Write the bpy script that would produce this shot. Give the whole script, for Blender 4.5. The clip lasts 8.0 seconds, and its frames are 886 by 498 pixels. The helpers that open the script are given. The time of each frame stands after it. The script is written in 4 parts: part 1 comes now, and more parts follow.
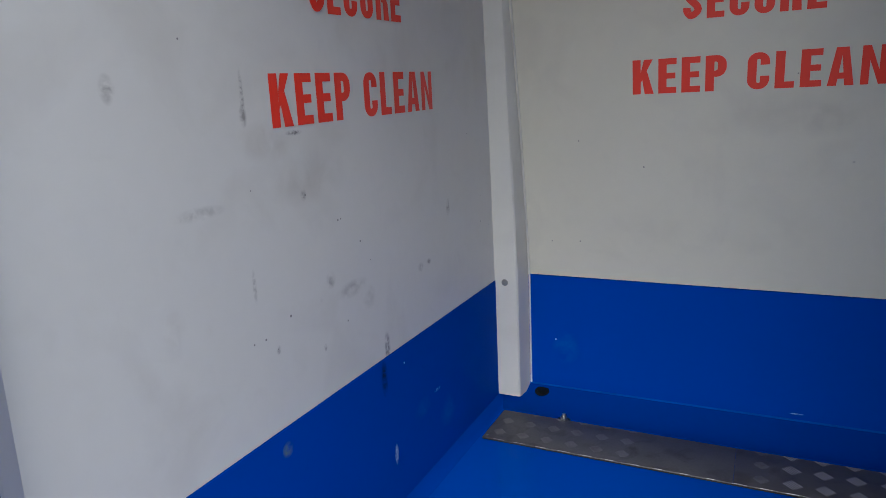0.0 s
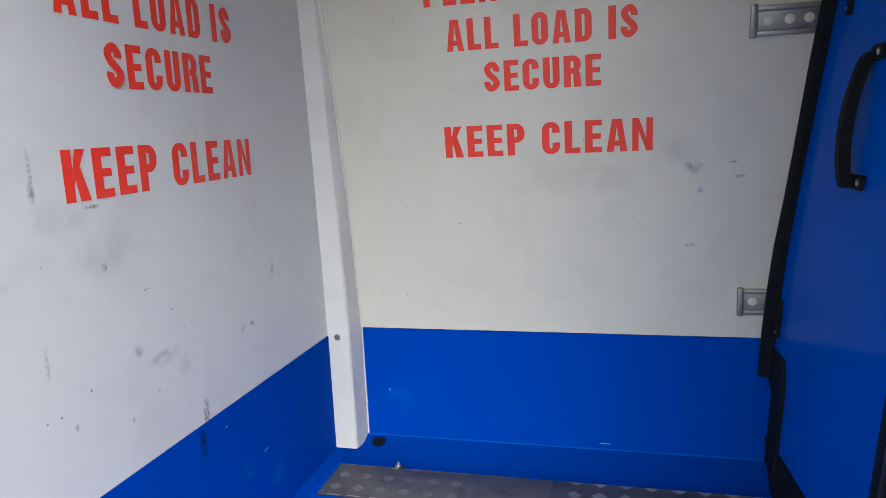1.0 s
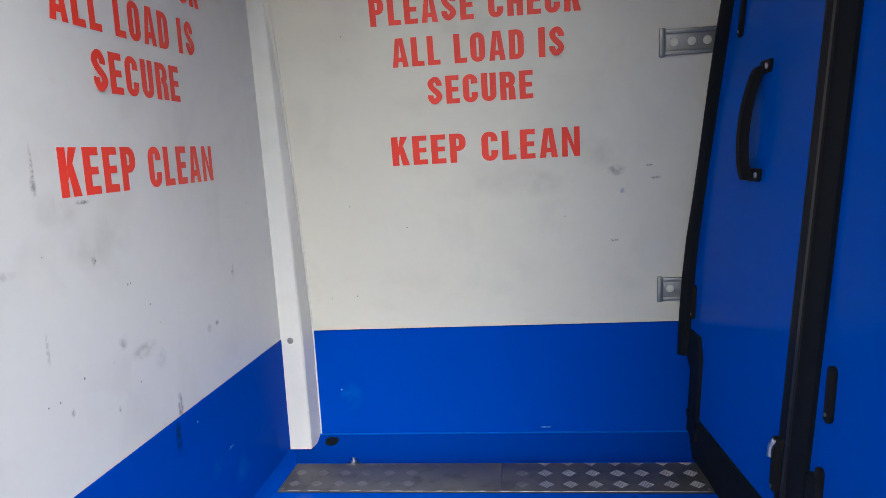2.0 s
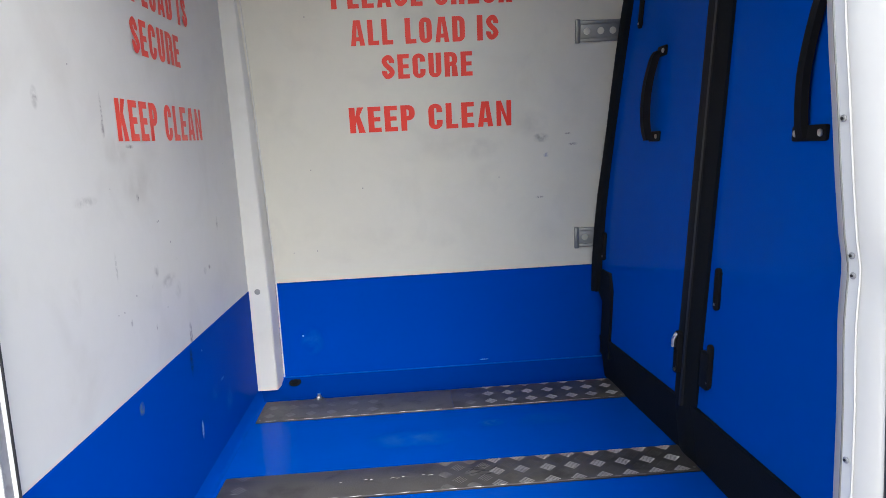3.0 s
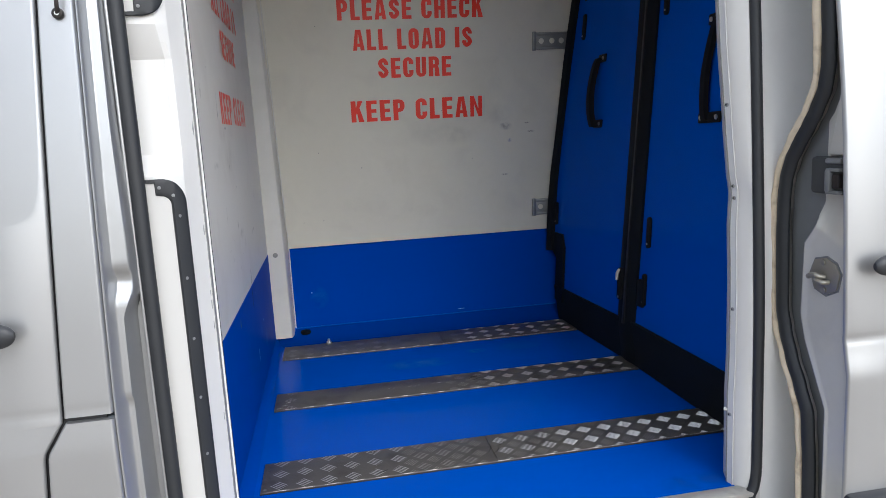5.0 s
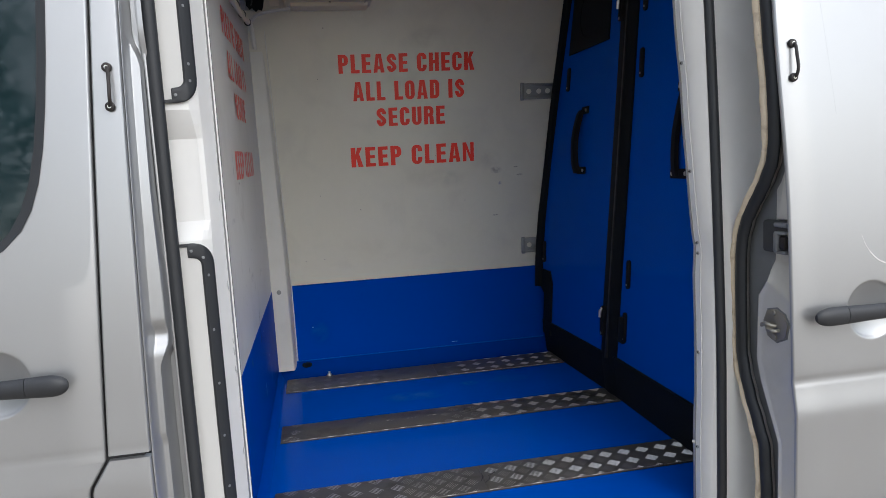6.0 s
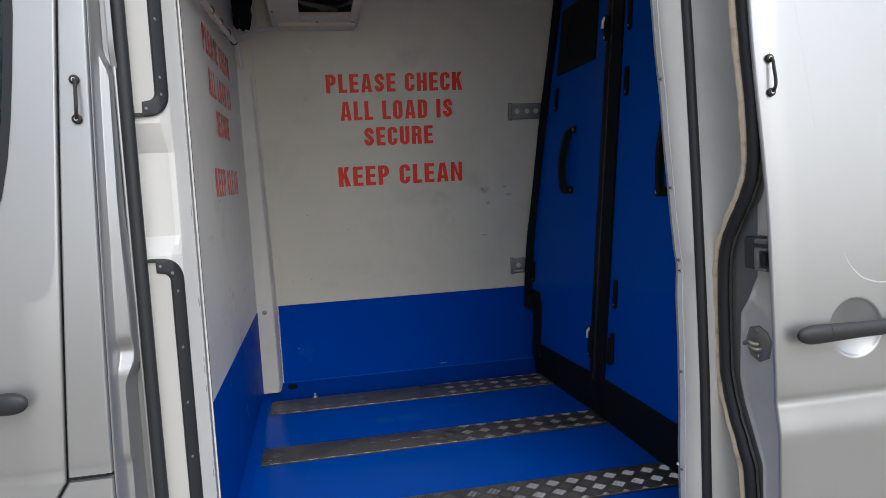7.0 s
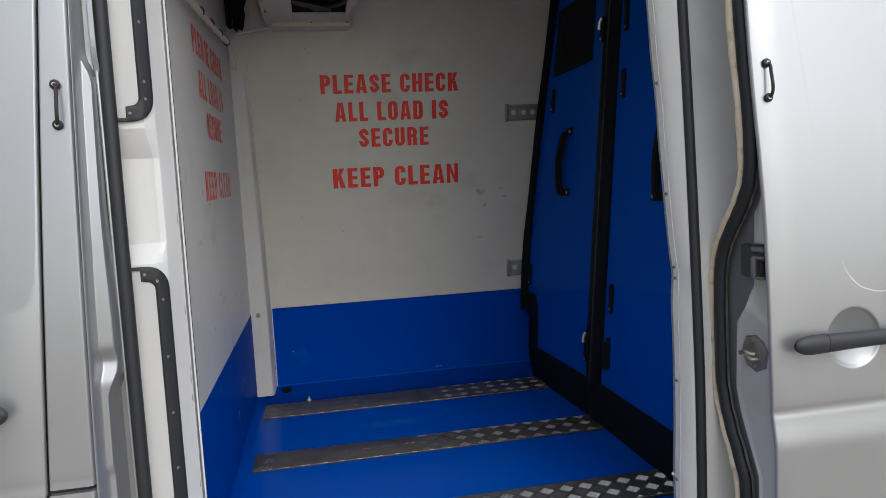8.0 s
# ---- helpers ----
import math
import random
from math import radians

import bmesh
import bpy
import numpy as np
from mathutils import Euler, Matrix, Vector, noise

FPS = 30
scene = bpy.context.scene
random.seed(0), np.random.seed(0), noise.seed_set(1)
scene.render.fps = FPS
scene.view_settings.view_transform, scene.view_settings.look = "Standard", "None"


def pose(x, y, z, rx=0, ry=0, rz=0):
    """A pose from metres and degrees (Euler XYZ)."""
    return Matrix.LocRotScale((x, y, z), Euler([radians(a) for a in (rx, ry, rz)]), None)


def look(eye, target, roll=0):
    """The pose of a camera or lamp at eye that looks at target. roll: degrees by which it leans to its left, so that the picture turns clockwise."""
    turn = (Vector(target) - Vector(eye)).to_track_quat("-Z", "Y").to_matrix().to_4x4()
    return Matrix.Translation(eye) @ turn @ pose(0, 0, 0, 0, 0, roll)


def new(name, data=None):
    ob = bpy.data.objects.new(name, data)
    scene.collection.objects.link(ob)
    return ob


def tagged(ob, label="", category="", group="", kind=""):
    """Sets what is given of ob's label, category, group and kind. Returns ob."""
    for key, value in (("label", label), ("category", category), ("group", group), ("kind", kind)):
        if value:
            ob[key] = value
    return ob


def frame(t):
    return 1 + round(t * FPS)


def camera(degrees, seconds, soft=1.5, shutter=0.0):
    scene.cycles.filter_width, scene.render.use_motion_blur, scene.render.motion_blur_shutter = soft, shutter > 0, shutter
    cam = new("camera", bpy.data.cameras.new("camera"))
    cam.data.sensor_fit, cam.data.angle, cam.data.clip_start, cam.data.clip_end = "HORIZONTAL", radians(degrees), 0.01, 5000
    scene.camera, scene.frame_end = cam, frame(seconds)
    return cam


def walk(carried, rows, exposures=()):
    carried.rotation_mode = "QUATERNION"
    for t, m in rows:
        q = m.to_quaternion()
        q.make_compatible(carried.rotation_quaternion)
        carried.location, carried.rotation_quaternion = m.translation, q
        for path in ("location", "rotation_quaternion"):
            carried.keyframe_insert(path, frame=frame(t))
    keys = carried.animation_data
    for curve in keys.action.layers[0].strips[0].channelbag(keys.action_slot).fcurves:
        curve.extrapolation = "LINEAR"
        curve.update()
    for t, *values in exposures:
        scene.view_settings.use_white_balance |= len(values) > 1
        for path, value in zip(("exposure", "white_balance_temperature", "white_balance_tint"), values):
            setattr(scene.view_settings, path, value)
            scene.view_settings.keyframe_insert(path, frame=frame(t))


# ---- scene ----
cam = camera(66.6, 8.0, soft=0.85)
PATH = [
    (0, (-0.002, 0.03, 0.998), (-0.863, 1.782, 0.564), -2.7),
    (0.5, (0.138, 0.001, 1.016), (-0.555, 1.842, 0.652), -2.8),
    (1, (0.14, 0.001, 1.044), (-0.357, 1.911, 0.721), -2.6),
    (1.2, (0.203, -0.046, 1.055), (-0.284, 1.87, 0.753), -2.9),
    (2.3, (-0.027, -0.218, 0.953), (-0.135, 1.763, 0.699), -3.0),
    (2.5, (-0.064, -0.27, 0.933), (-0.103, 1.711, 0.66), -2.9),
    (3, (-0.174, -0.538, 0.908), (-0.07, 1.438, 0.617), -3.0),
    (3.5, (-0.377, -0.685, 0.893), (-0.183, 1.279, 0.572), -3.0),
    (4, (-0.492, -0.793, 0.866), (-0.254, 1.164, 0.53), -3.2),
    (5.3, (-0.51, -1.178, 0.878), (-0.165, 0.77, 0.585), -3.2),
    (5.5, (-0.523, -1.225, 0.907), (-0.174, 0.724, 0.627), -3.2),
    (6, (-0.538, -1.264, 0.975), (-0.181, 0.688, 0.727), -3.2),
    (6.5, (-0.52, -1.238, 0.998), (-0.147, 0.713, 0.767), -3.1),
    (7, (-0.48, -1.25, 0.952), (-0.116, 0.709, 0.773), -3.1),
    (7.5, (-0.478, -1.247, 0.951), (-0.114, 0.711, 0.76), -3.0),
    (8, (-0.453, -1.224, 0.971), (-0.089, 0.734, 0.785), -3.0),
]
EXPOSURES = [(0.0, 0.75, 5720, 9), (0.5, 1.30, 5775, 9), (1.0, 1.61, 5780, 9), (2.5, 1.70, 5980, 9), (3.0, 1.61, 6000, 9), (3.5, 1.35, 5950, 9), (4.2, 1.19, 5950, 9), (5.3, 0.73, 6055, 9), (6.0, 0.49, 6095, 9), (8.0, 0.28, 6155, 9)]
walk(cam, [(t, look(eye, target, roll)) for t, eye, target, roll in PATH], EXPOSURES)

# ---- world and light ----
world = bpy.data.worlds.new("overcast_sky")
scene.world = world
world.use_nodes = True
wn, wl = world.node_tree.nodes, world.node_tree.links
sky = wn.new("ShaderNodeTexSky")
sky.sky_type, sky.sun_disc = "NISHITA", False
sky.sun_elevation, sky.sun_rotation = radians(42), radians(160)
sky.air_density, sky.dust_density = 1.0, 3.0
soft_sky = wn.new("ShaderNodeHueSaturation")
soft_sky.inputs["Saturation"].default_value = 0.56
wl.new(sky.outputs[0], soft_sky.inputs["Color"])
wl.new(soft_sky.outputs[0], wn["Background"].inputs["Color"])
wn["Background"].inputs["Strength"].default_value = 0.15
sun = new("sun", bpy.data.lights.new("sun", "SUN"))
sun.data.energy, sun.data.angle, sun.data.color = 0.9, radians(150), (0.97, 0.985, 0.985)
sun.matrix_basis = look((0, 0, 0), (-0.13, 0.735, -0.64))


# ---- materials ----
def material(name, base, rough=0.5, metal=0.0, vary=0.12, coarse=3.0, fine=60.0, bump=0.1, coat=0.0, specular=0.5, dirt=(0.1, 0.09, 0.07), grime=0.0, per_object=0.0, spots=(), tint=None, specks=0.0, dots=()):
    """A node material: base colour varied at two scales, patches of grime, fine relief; spots are soft marks (centre, radii, strength, colour)."""
    m = bpy.data.materials.new(name)
    m.use_nodes = True
    n, l = m.node_tree.nodes, m.node_tree.links
    b = n["Principled BSDF"]
    geo = n.new("ShaderNodeNewGeometry")

    def noise_at(scale, detail=4.0, distort=0.0):
        t = n.new("ShaderNodeTexNoise")
        t.inputs["Scale"].default_value, t.inputs["Detail"].default_value, t.inputs["Distortion"].default_value = scale, detail, distort
        l.new(geo.outputs["Position"], t.inputs["Vector"])
        return t.outputs["Fac"]

    def maths(op, a, c, clamp=False):
        t = n.new("ShaderNodeMath")
        t.operation, t.use_clamp = op, clamp
        for k, v in enumerate((a, c)):
            if isinstance(v, (int, float)):
                t.inputs[k].default_value = v
            else:
                l.new(v, t.inputs[k])
        return t.outputs[0]

    def mix(fac, a, c):
        t = n.new("ShaderNodeMix")
        t.data_type = "RGBA"
        for k, v in ((0, fac), (6, a), (7, c)):
            if isinstance(v, (int, float)):
                t.inputs[k].default_value = v
            elif isinstance(v, tuple):
                t.inputs[k].default_value = (*v, 1)
            else:
                l.new(v, t.inputs[k])
        return t.outputs[2]

    big, small = noise_at(coarse), noise_at(fine)
    amount = maths("ADD", maths("MULTIPLY", big, 0.7), maths("MULTIPLY", small, 0.3))
    lo = tuple(max(0, c * (1 - vary)) for c in base)
    hi = tuple(min(1, c * (1 + vary)) for c in base)
    col = mix(amount, lo, hi)
    if per_object:
        info = n.new("ShaderNodeObjectInfo")
        col = mix(maths("MULTIPLY", info.outputs["Random"], per_object), col, tuple(c * 0.6 for c in base))
    if grime:
        patch = noise_at(coarse * 1.7, 6.0, 0.6)
        col = mix(maths("MULTIPLY", maths("MULTIPLY", maths("SUBTRACT", patch, 0.52), 5.0, True), grime), col, dirt)
    if specks:
        vo = n.new("ShaderNodeTexVoronoi")
        vo.inputs["Scale"].default_value = 5.5
        l.new(geo.outputs["Position"], vo.inputs["Vector"])
        dot = maths("MULTIPLY", maths("SUBTRACT", 0.030, vo.outputs["Distance"]), 90.0, True)
        keep = maths("MULTIPLY", maths("SUBTRACT", noise_at(2.3, 3.0), 0.48), 12.0, True)
        col = mix(maths("MULTIPLY", maths("MULTIPLY", dot, keep), specks), col, (0.12, 0.11, 0.11))
        streak = maths("MULTIPLY", maths("SUBTRACT", noise_at(9.0, 8.0, 1.5), 0.60), 6.0, True)
        col = mix(maths("MULTIPLY", streak, 0.16 * specks), col, dirt)
    for centre, radii, strength, colour in spots:
        mp = n.new("ShaderNodeMapping")
        mp.vector_type = "POINT"
        mp.inputs["Scale"].default_value = tuple(1 / r for r in radii)
        mp.inputs["Location"].default_value = tuple(-c / r for c, r in zip(centre, radii))
        l.new(geo.outputs["Position"], mp.inputs["Vector"])
        ln = n.new("ShaderNodeVectorMath")
        ln.operation = "LENGTH"
        l.new(mp.outputs[0], ln.inputs[0])
        near = maths("MULTIPLY", maths("SUBTRACT", 1.0, ln.outputs["Value"], True), 1.5, True)
        broken = maths("MULTIPLY", maths("SUBTRACT", noise_at(0.9 / min(radii), 5.0, 0.4), 0.33), 3.0, True)
        col = mix(maths("MULTIPLY", maths("MULTIPLY", near, broken), strength, True), col, colour)
    for centre, r in dots:
        away = n.new("ShaderNodeVectorMath")
        away.operation = "DISTANCE"
        l.new(geo.outputs["Position"], away.inputs[0])
        away.inputs[1].default_value = centre
        rim = maths("ADD", maths("MULTIPLY", small, r * 1.4), maths("SUBTRACT", r * 0.45, away.outputs["Value"]))
        col = mix(maths("MULTIPLY", rim, 2.2 / r, True), col, (0.2, 0.19, 0.19))
    l.new(col, b.inputs["Base Color"])
    b.inputs["Metallic"].default_value = metal
    b.inputs["Specular IOR Level"].default_value = specular
    if tint:
        b.inputs["Specular Tint"].default_value = (*tint, 1)
    l.new(maths("ADD", maths("MULTIPLY", maths("SUBTRACT", big, 0.5), 0.25), rough, True), b.inputs["Roughness"])
    if coat:
        b.inputs["Coat Weight"].default_value, b.inputs["Coat Roughness"].default_value = coat, 0.22
    if bump:
        bp = n.new("ShaderNodeBump")
        bp.inputs["Strength"].default_value, bp.inputs["Distance"].default_value = bump, 0.002
        l.new(small, bp.inputs["Height"])
        l.new(bp.outputs[0], b.inputs["Normal"])
    return m


Y_FAR = 2.06


def lean(z):
    """How far the van's side comes in at height z above the load floor."""
    d = max(0.0, z - 0.43)
    return 0.06 * d + 0.05 * d * d


SCUFF, BROWN, PALE = (0.16, 0.15, 0.14), (0.36, 0.33, 0.28), (0.35, 0.5, 0.75)
FAR_MARKS = (((0.05, 2.02, 0.92), (0.22, 0.2, 0.07), 0.25, BROWN), ((0.353, 2.017, 0.935), (0.035, 0.1, 0.02), 0.8, SCUFF), ((0.372, 2.02, 0.869), (0.012, 0.1, 0.012), 1.0, (0.1, 0.14, 0.3)),
             ((0.345, 2.04, 0.709), (0.02, 0.1, 0.006), 0.9, SCUFF), ((0.0, 1.93, 1.56), (0.2, 0.2, 0.07), 0.35, BROWN), ((-0.27, 2.04, 0.60), (0.25, 0.2, 0.06), 0.12, BROWN),
             ((0.30, 2.0, 0.99), (0.10, 0.2, 0.06), 0.22, SCUFF), ((0.12, 2.0, 0.90), (0.10, 0.2, 0.05), 0.14, SCUFF), ((0.475, 2.02, 0.905), (0.022, 0.1, 0.006), 1.0, SCUFF), ((0.455, 2.02, 0.945), (0.014, 0.1, 0.005), 1.0, SCUFF), ((-0.10, 1.95, 1.40), (0.16, 0.2, 0.05), 0.16, SCUFF))
def on_front(y, z, wide, high, strength, colour):
    """A soft mark on the bulkhead."""
    return ((-0.78, y, z), (0.1, wide, high), strength, colour)


FRONT_MARKS = (on_front(0.900, 1.015, 0.006, 0.050, 0.75, SCUFF), on_front(0.898, 0.985, 0.010, 0.020, 0.8, SCUFF), on_front(1.025, 0.951, 0.026, 0.006, 1.0, SCUFF), on_front(1.06, 0.87, 0.14, 0.06, 0.32, BROWN), on_front(0.955, 0.94, 0.09, 0.04, 0.30, BROWN),
               on_front(1.037, 0.836, 0.010, 0.013, 0.6, SCUFF), on_front(1.10, 0.655, 0.018, 0.020, 0.6, SCUFF), on_front(1.175, 0.618, 0.065, 0.020, 0.45, SCUFF), on_front(1.235, 0.582, 0.030, 0.030, 0.35, SCUFF), on_front(1.655, 0.713, 0.012, 0.026, 0.9, SCUFF),
               on_front(1.482, 0.588, 0.016, 0.014, 0.6, SCUFF), on_front(1.528, 0.592, 0.014, 0.010, 0.8, SCUFF), on_front(0.882, 0.70, 0.006, 0.035, 0.5, SCUFF), on_front(1.298, 0.44, 0.014, 0.045, 1.1, (0.05, 0.05, 0.06)), on_front(0.65, 1.03, 0.014, 0.022, 0.7, SCUFF),
               on_front(0.78, 0.844, 0.06, 0.012, 0.35, SCUFF), on_front(0.70, 0.68, 0.03, 0.05, 0.25, BROWN), on_front(0.926, 0.571, 0.007, 0.010, 0.7, SCUFF), on_front(1.064, 0.526, 0.006, 0.009, 0.7, SCUFF))
FRONT_DOTS = tuple(((-0.78, y, z), 0.45 * r) for y, z, r in ((0.897, 0.863, 0.004), (1.14, 0.770, 0.006), (1.150, 0.771, 0.004), (1.216, 0.711, 0.005), (1.042, 0.835, 0.005), (1.882, 0.711, 0.004), (1.877, 0.634, 0.004), (1.939, 0.613, 0.003), (1.251, 0.662, 0.004), (1.80, 0.90, 0.004), (0.78, 1.10, 0.005), (0.968, 0.622, 0.006), (0.896, 0.601, 0.005), (0.866, 0.602, 0.004), (1.148, 0.555, 0.005), (0.925, 0.573, 0.004)))
FAR_DOTS = tuple(((x, Y_FAR - lean(z), z), 0.0021) for x, z in ((-0.49, 1.395), (-0.518, 0.858), (-0.61, 0.545), (-0.52, 0.548), (0.341, 0.708), (0.05, 1.02), (0.13, 1.03), (-0.33, 0.78)))
white_far = material("white_lining", (0.625, 0.594, 0.482), 0.42, vary=0.07, bump=0.08, fine=35, grime=0.16, dirt=BROWN, spots=FAR_MARKS, specks=0.5, dots=FAR_DOTS)
white_front = material("white_lining_scuffed", (0.635, 0.625, 0.580), 0.42, vary=0.07, bump=0.08, fine=35, grime=0.16, dirt=BROWN, spots=FRONT_MARKS, specks=0.5, dots=FRONT_DOTS)
white_trim = material("white_painted_trim", (0.69, 0.685, 0.665), 0.4, vary=0.05, bump=0.05, grime=0.12, dirt=(0.4, 0.36, 0.3))
white_roof = material("white_roof_lining", (0.68, 0.62, 0.50), 0.5, vary=0.06, bump=0.05, grime=0.15, dirt=BROWN)
post_white = material("white_boxed_post", (0.625, 0.61, 0.55), 0.42, vary=0.05, bump=0.05, grime=0.14, dirt=BROWN)
unit_cream = material("aged_cream_plastic", (0.72, 0.64, 0.48), 0.5, vary=0.06, bump=0.05, grime=0.2, dirt=BROWN)
cream = material("cream_panel", (0.52, 0.515, 0.495), 0.45, vary=0.04, bump=0.04, grime=0.06, dirt=BROWN)
BLUE_DIRT = (0.02, 0.12, 0.42)
blue_wall = material("blue_gloss_paint", (0.0, 0.050, 0.350), 0.45, vary=0.1, bump=0.08, specular=0.01, tint=(0.05, 0.3, 1.0), spots=(((-0.57, 2.06, 0.19), (0.05, 0.1, 0.06), 0.6, BLUE_DIRT), ((-0.78, 1.272, 0.375), (0.1, 0.016, 0.05), 1.1, (0.008, 0.022, 0.08)),
                     ((-0.78, 0.92, 0.378), (0.1, 0.018, 0.018), 1.0, (0.1, 0.16, 0.15)), ((-0.78, 1.305, 0.165), (0.1, 0.010, 0.03), 1.2, PALE), ((-0.78, 1.366, 0.377), (0.1, 0.004, 0.004), 1.5, PALE), ((-0.78, 1.535, 0.236), (0.1, 0.022, 0.006), 1.0, (0.12, 0.28, 0.6)),
                     ((-0.78, 1.60, 0.15), (0.1, 0.06, 0.05), 0.5, BLUE_DIRT), ((-0.78, 1.45, 0.22), (0.1, 0.05, 0.03), 0.4, BLUE_DIRT), ((-0.603, 2.06, 0.215), (0.004, 0.1, 0.004), 1.5, PALE), ((0.103, 2.06, 0.071), (0.022, 0.1, 0.003), 1.2, PALE)))
blue_floor = material("blue_floor_coating", (0.0, 0.070, 0.435), 0.14, vary=0.12, bump=0.06, fine=60, specular=0.035, tint=(0.05, 0.35, 1.0), spots=(((-0.19, 1.51, 0.0), (0.16, 0.07, 0.1), 0.8, BLUE_DIRT), ((0.068, 1.595, 0.0), (0.05, 0.035, 0.1), 1.0, BLUE_DIRT), ((0.25, 1.6, 0.0), (0.12, 0.06, 0.1), 0.5, BLUE_DIRT), ((0.36, 0.36, 0.0), (0.16, 0.05, 0.1), 0.35, (0.02, 0.05, 0.14))))
blue_bead = material("blue_sealant", (0.008, 0.085, 0.42), 0.35, vary=0.5, coarse=12, bump=0.1, specular=0.1, tint=(0.05, 0.35, 1.0))
# darker copy of the floor blue, to put in its dimness along the wall
blue_floor_dim = material("dimmed_blue_floor", (0.0, 0.038, 0.265), 0.22, vary=0.12, bump=0.06, specular=0.02, tint=(0.05, 0.35, 1.0))
blue_panel = material("blue_partition_panel", (0.0, 0.075, 0.43), 0.17, vary=0.08, bump=0.04, specular=0.022, tint=(0.05, 0.3, 1.0))
red_paint = material("red_lettering", (0.82, 0.036, 0.016), 0.34, specular=0.3, vary=0.12, bump=0.05, fine=150, coat=0.2)
silver = material("silver_metallic_paint", (0.435, 0.44, 0.445), 0.38, metal=0.7, vary=0.03, bump=0.03, fine=400, coat=0.5, grime=0.05, dirt=(0.4, 0.37, 0.33))
jamb_silver = material("silver_jamb_paint", (0.40, 0.405, 0.41), 0.34, metal=0.65, vary=0.06, bump=0.04, coat=0.3, grime=0.15, dirt=(0.25, 0.23, 0.2))
door_end_paint = material("grey_jamb_paint", (0.63, 0.61, 0.55), 0.40, metal=0.25, vary=0.06, bump=0.04, coat=0.3, grime=0.2, dirt=(0.16, 0.15, 0.14))
bright_trim = material("white_edge_trim", (0.58, 0.57, 0.545), 0.4, vary=0.05, bump=0.06, grime=0.1, dirt=(0.45, 0.42, 0.36))
pillar_white = material("white_pillar_paint", (0.80, 0.79, 0.765), 0.4, vary=0.05, bump=0.05, grime=0.12, dirt=(0.45, 0.41, 0.35))
rubber = material("black_rubber", (0.019, 0.021, 0.024), 0.55, vary=0.2, bump=0.15, fine=120, grime=0.1, dirt=(0.07, 0.06, 0.05))
leaf_mat = material("dark_green_leaves", (0.03, 0.06, 0.03), 0.6, vary=0.4, coarse=2.0, fine=20, bump=0.0)
bark = material("brown_bark", (0.12, 0.09, 0.07), 0.9, vary=0.3, bump=0.8, fine=40)
foam = material("black_foam_rubber", (0.004, 0.006, 0.008), 0.75, vary=0.2, bump=0.3, fine=150, specular=0.2)
black = material("black_plastic", (0.012, 0.012, 0.013), 0.5, vary=0.2, bump=0.1, grime=0.08, dirt=(0.05, 0.045, 0.04))
dark_grey = material("dark_grey_plastic", (0.026, 0.028, 0.032), 0.5, vary=0.1, bump=0.15, fine=300)
webbing = material("black_webbing", (0.010, 0.010, 0.011), 0.85, vary=0.2, bump=0.3, fine=500, specular=0.15)
steel = material("bright_steel", (0.6, 0.6, 0.58), 0.3, metal=1.0, vary=0.1, bump=0.05)
dull_steel = material("galvanised_steel", (0.27, 0.27, 0.25), 0.45, metal=0.7, vary=0.15, bump=0.1, grime=0.3, dirt=(0.15, 0.14, 0.12))
brass = material("yellow_passivated_steel", (0.36, 0.335, 0.28), 0.4, metal=0.7, vary=0.2, bump=0.1, grime=0.3, dirt=(0.12, 0.09, 0.06))
alloy = material("worn_aluminium_plate", (0.125, 0.118, 0.108), 0.46, metal=0.5, vary=0.45, coarse=7, bump=0.3, fine=180, grime=0.6, dirt=(0.045, 0.04, 0.036))
alloy_worn = material("scuffed_aluminium", (0.145, 0.141, 0.131), 0.5, metal=0.5, vary=0.45, coarse=11, bump=0.3, fine=140, grime=0.7, dirt=(0.075, 0.07, 0.062))
alloy_pad = material("rubbed_aluminium", (0.215, 0.208, 0.192), 0.55, metal=0.4, vary=0.4, coarse=14, bump=0.3, fine=160, grime=0.7, dirt=(0.11, 0.10, 0.09))
alloy_bright = material("polished_aluminium_glint", (0.58, 0.58, 0.56), 0.36, metal=0.7, vary=0.15, coarse=9, bump=0.1, fine=200, grime=0.3, dirt=(0.2, 0.19, 0.18))
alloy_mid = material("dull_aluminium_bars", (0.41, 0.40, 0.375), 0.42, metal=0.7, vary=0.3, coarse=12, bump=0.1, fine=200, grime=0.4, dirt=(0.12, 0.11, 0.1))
shelf_grey = material("dark_grey_jamb", (0.20, 0.205, 0.208), 0.45, metal=0.2, vary=0.1, bump=0.05, grime=0.2, dirt=(0.08, 0.075, 0.07))
sealant = material("yellowed_sealant", (0.74, 0.62, 0.45), 0.6, vary=0.2, coarse=14, bump=0.5, fine=90, grime=0.6, dirt=(0.30, 0.20, 0.11))
rust = material("weathered_dark_steel", (0.028, 0.025, 0.024), 0.5, metal=0.3, vary=0.3, bump=0.3, grime=0.3, dirt=(0.06, 0.035, 0.025))
ground_mat = material("weathered_concrete", (0.30, 0.255, 0.20), 0.85, vary=0.25, coarse=0.6, fine=25, bump=0.6, grime=0.3, dirt=(0.12, 0.11, 0.1))
glass_mat = material("dark_glass", (0.012, 0.03, 0.034), 0.03, vary=0.0, bump=0.0)
glass_mat.node_tree.nodes["Principled BSDF"].inputs["Transmission Weight"].default_value = 0.35
catch_grey = material("dark_catch_plastic", (0.050, 0.052, 0.053), 0.6, vary=0.2, bump=0.15, grime=0.3, dirt=(0.09, 0.085, 0.08))
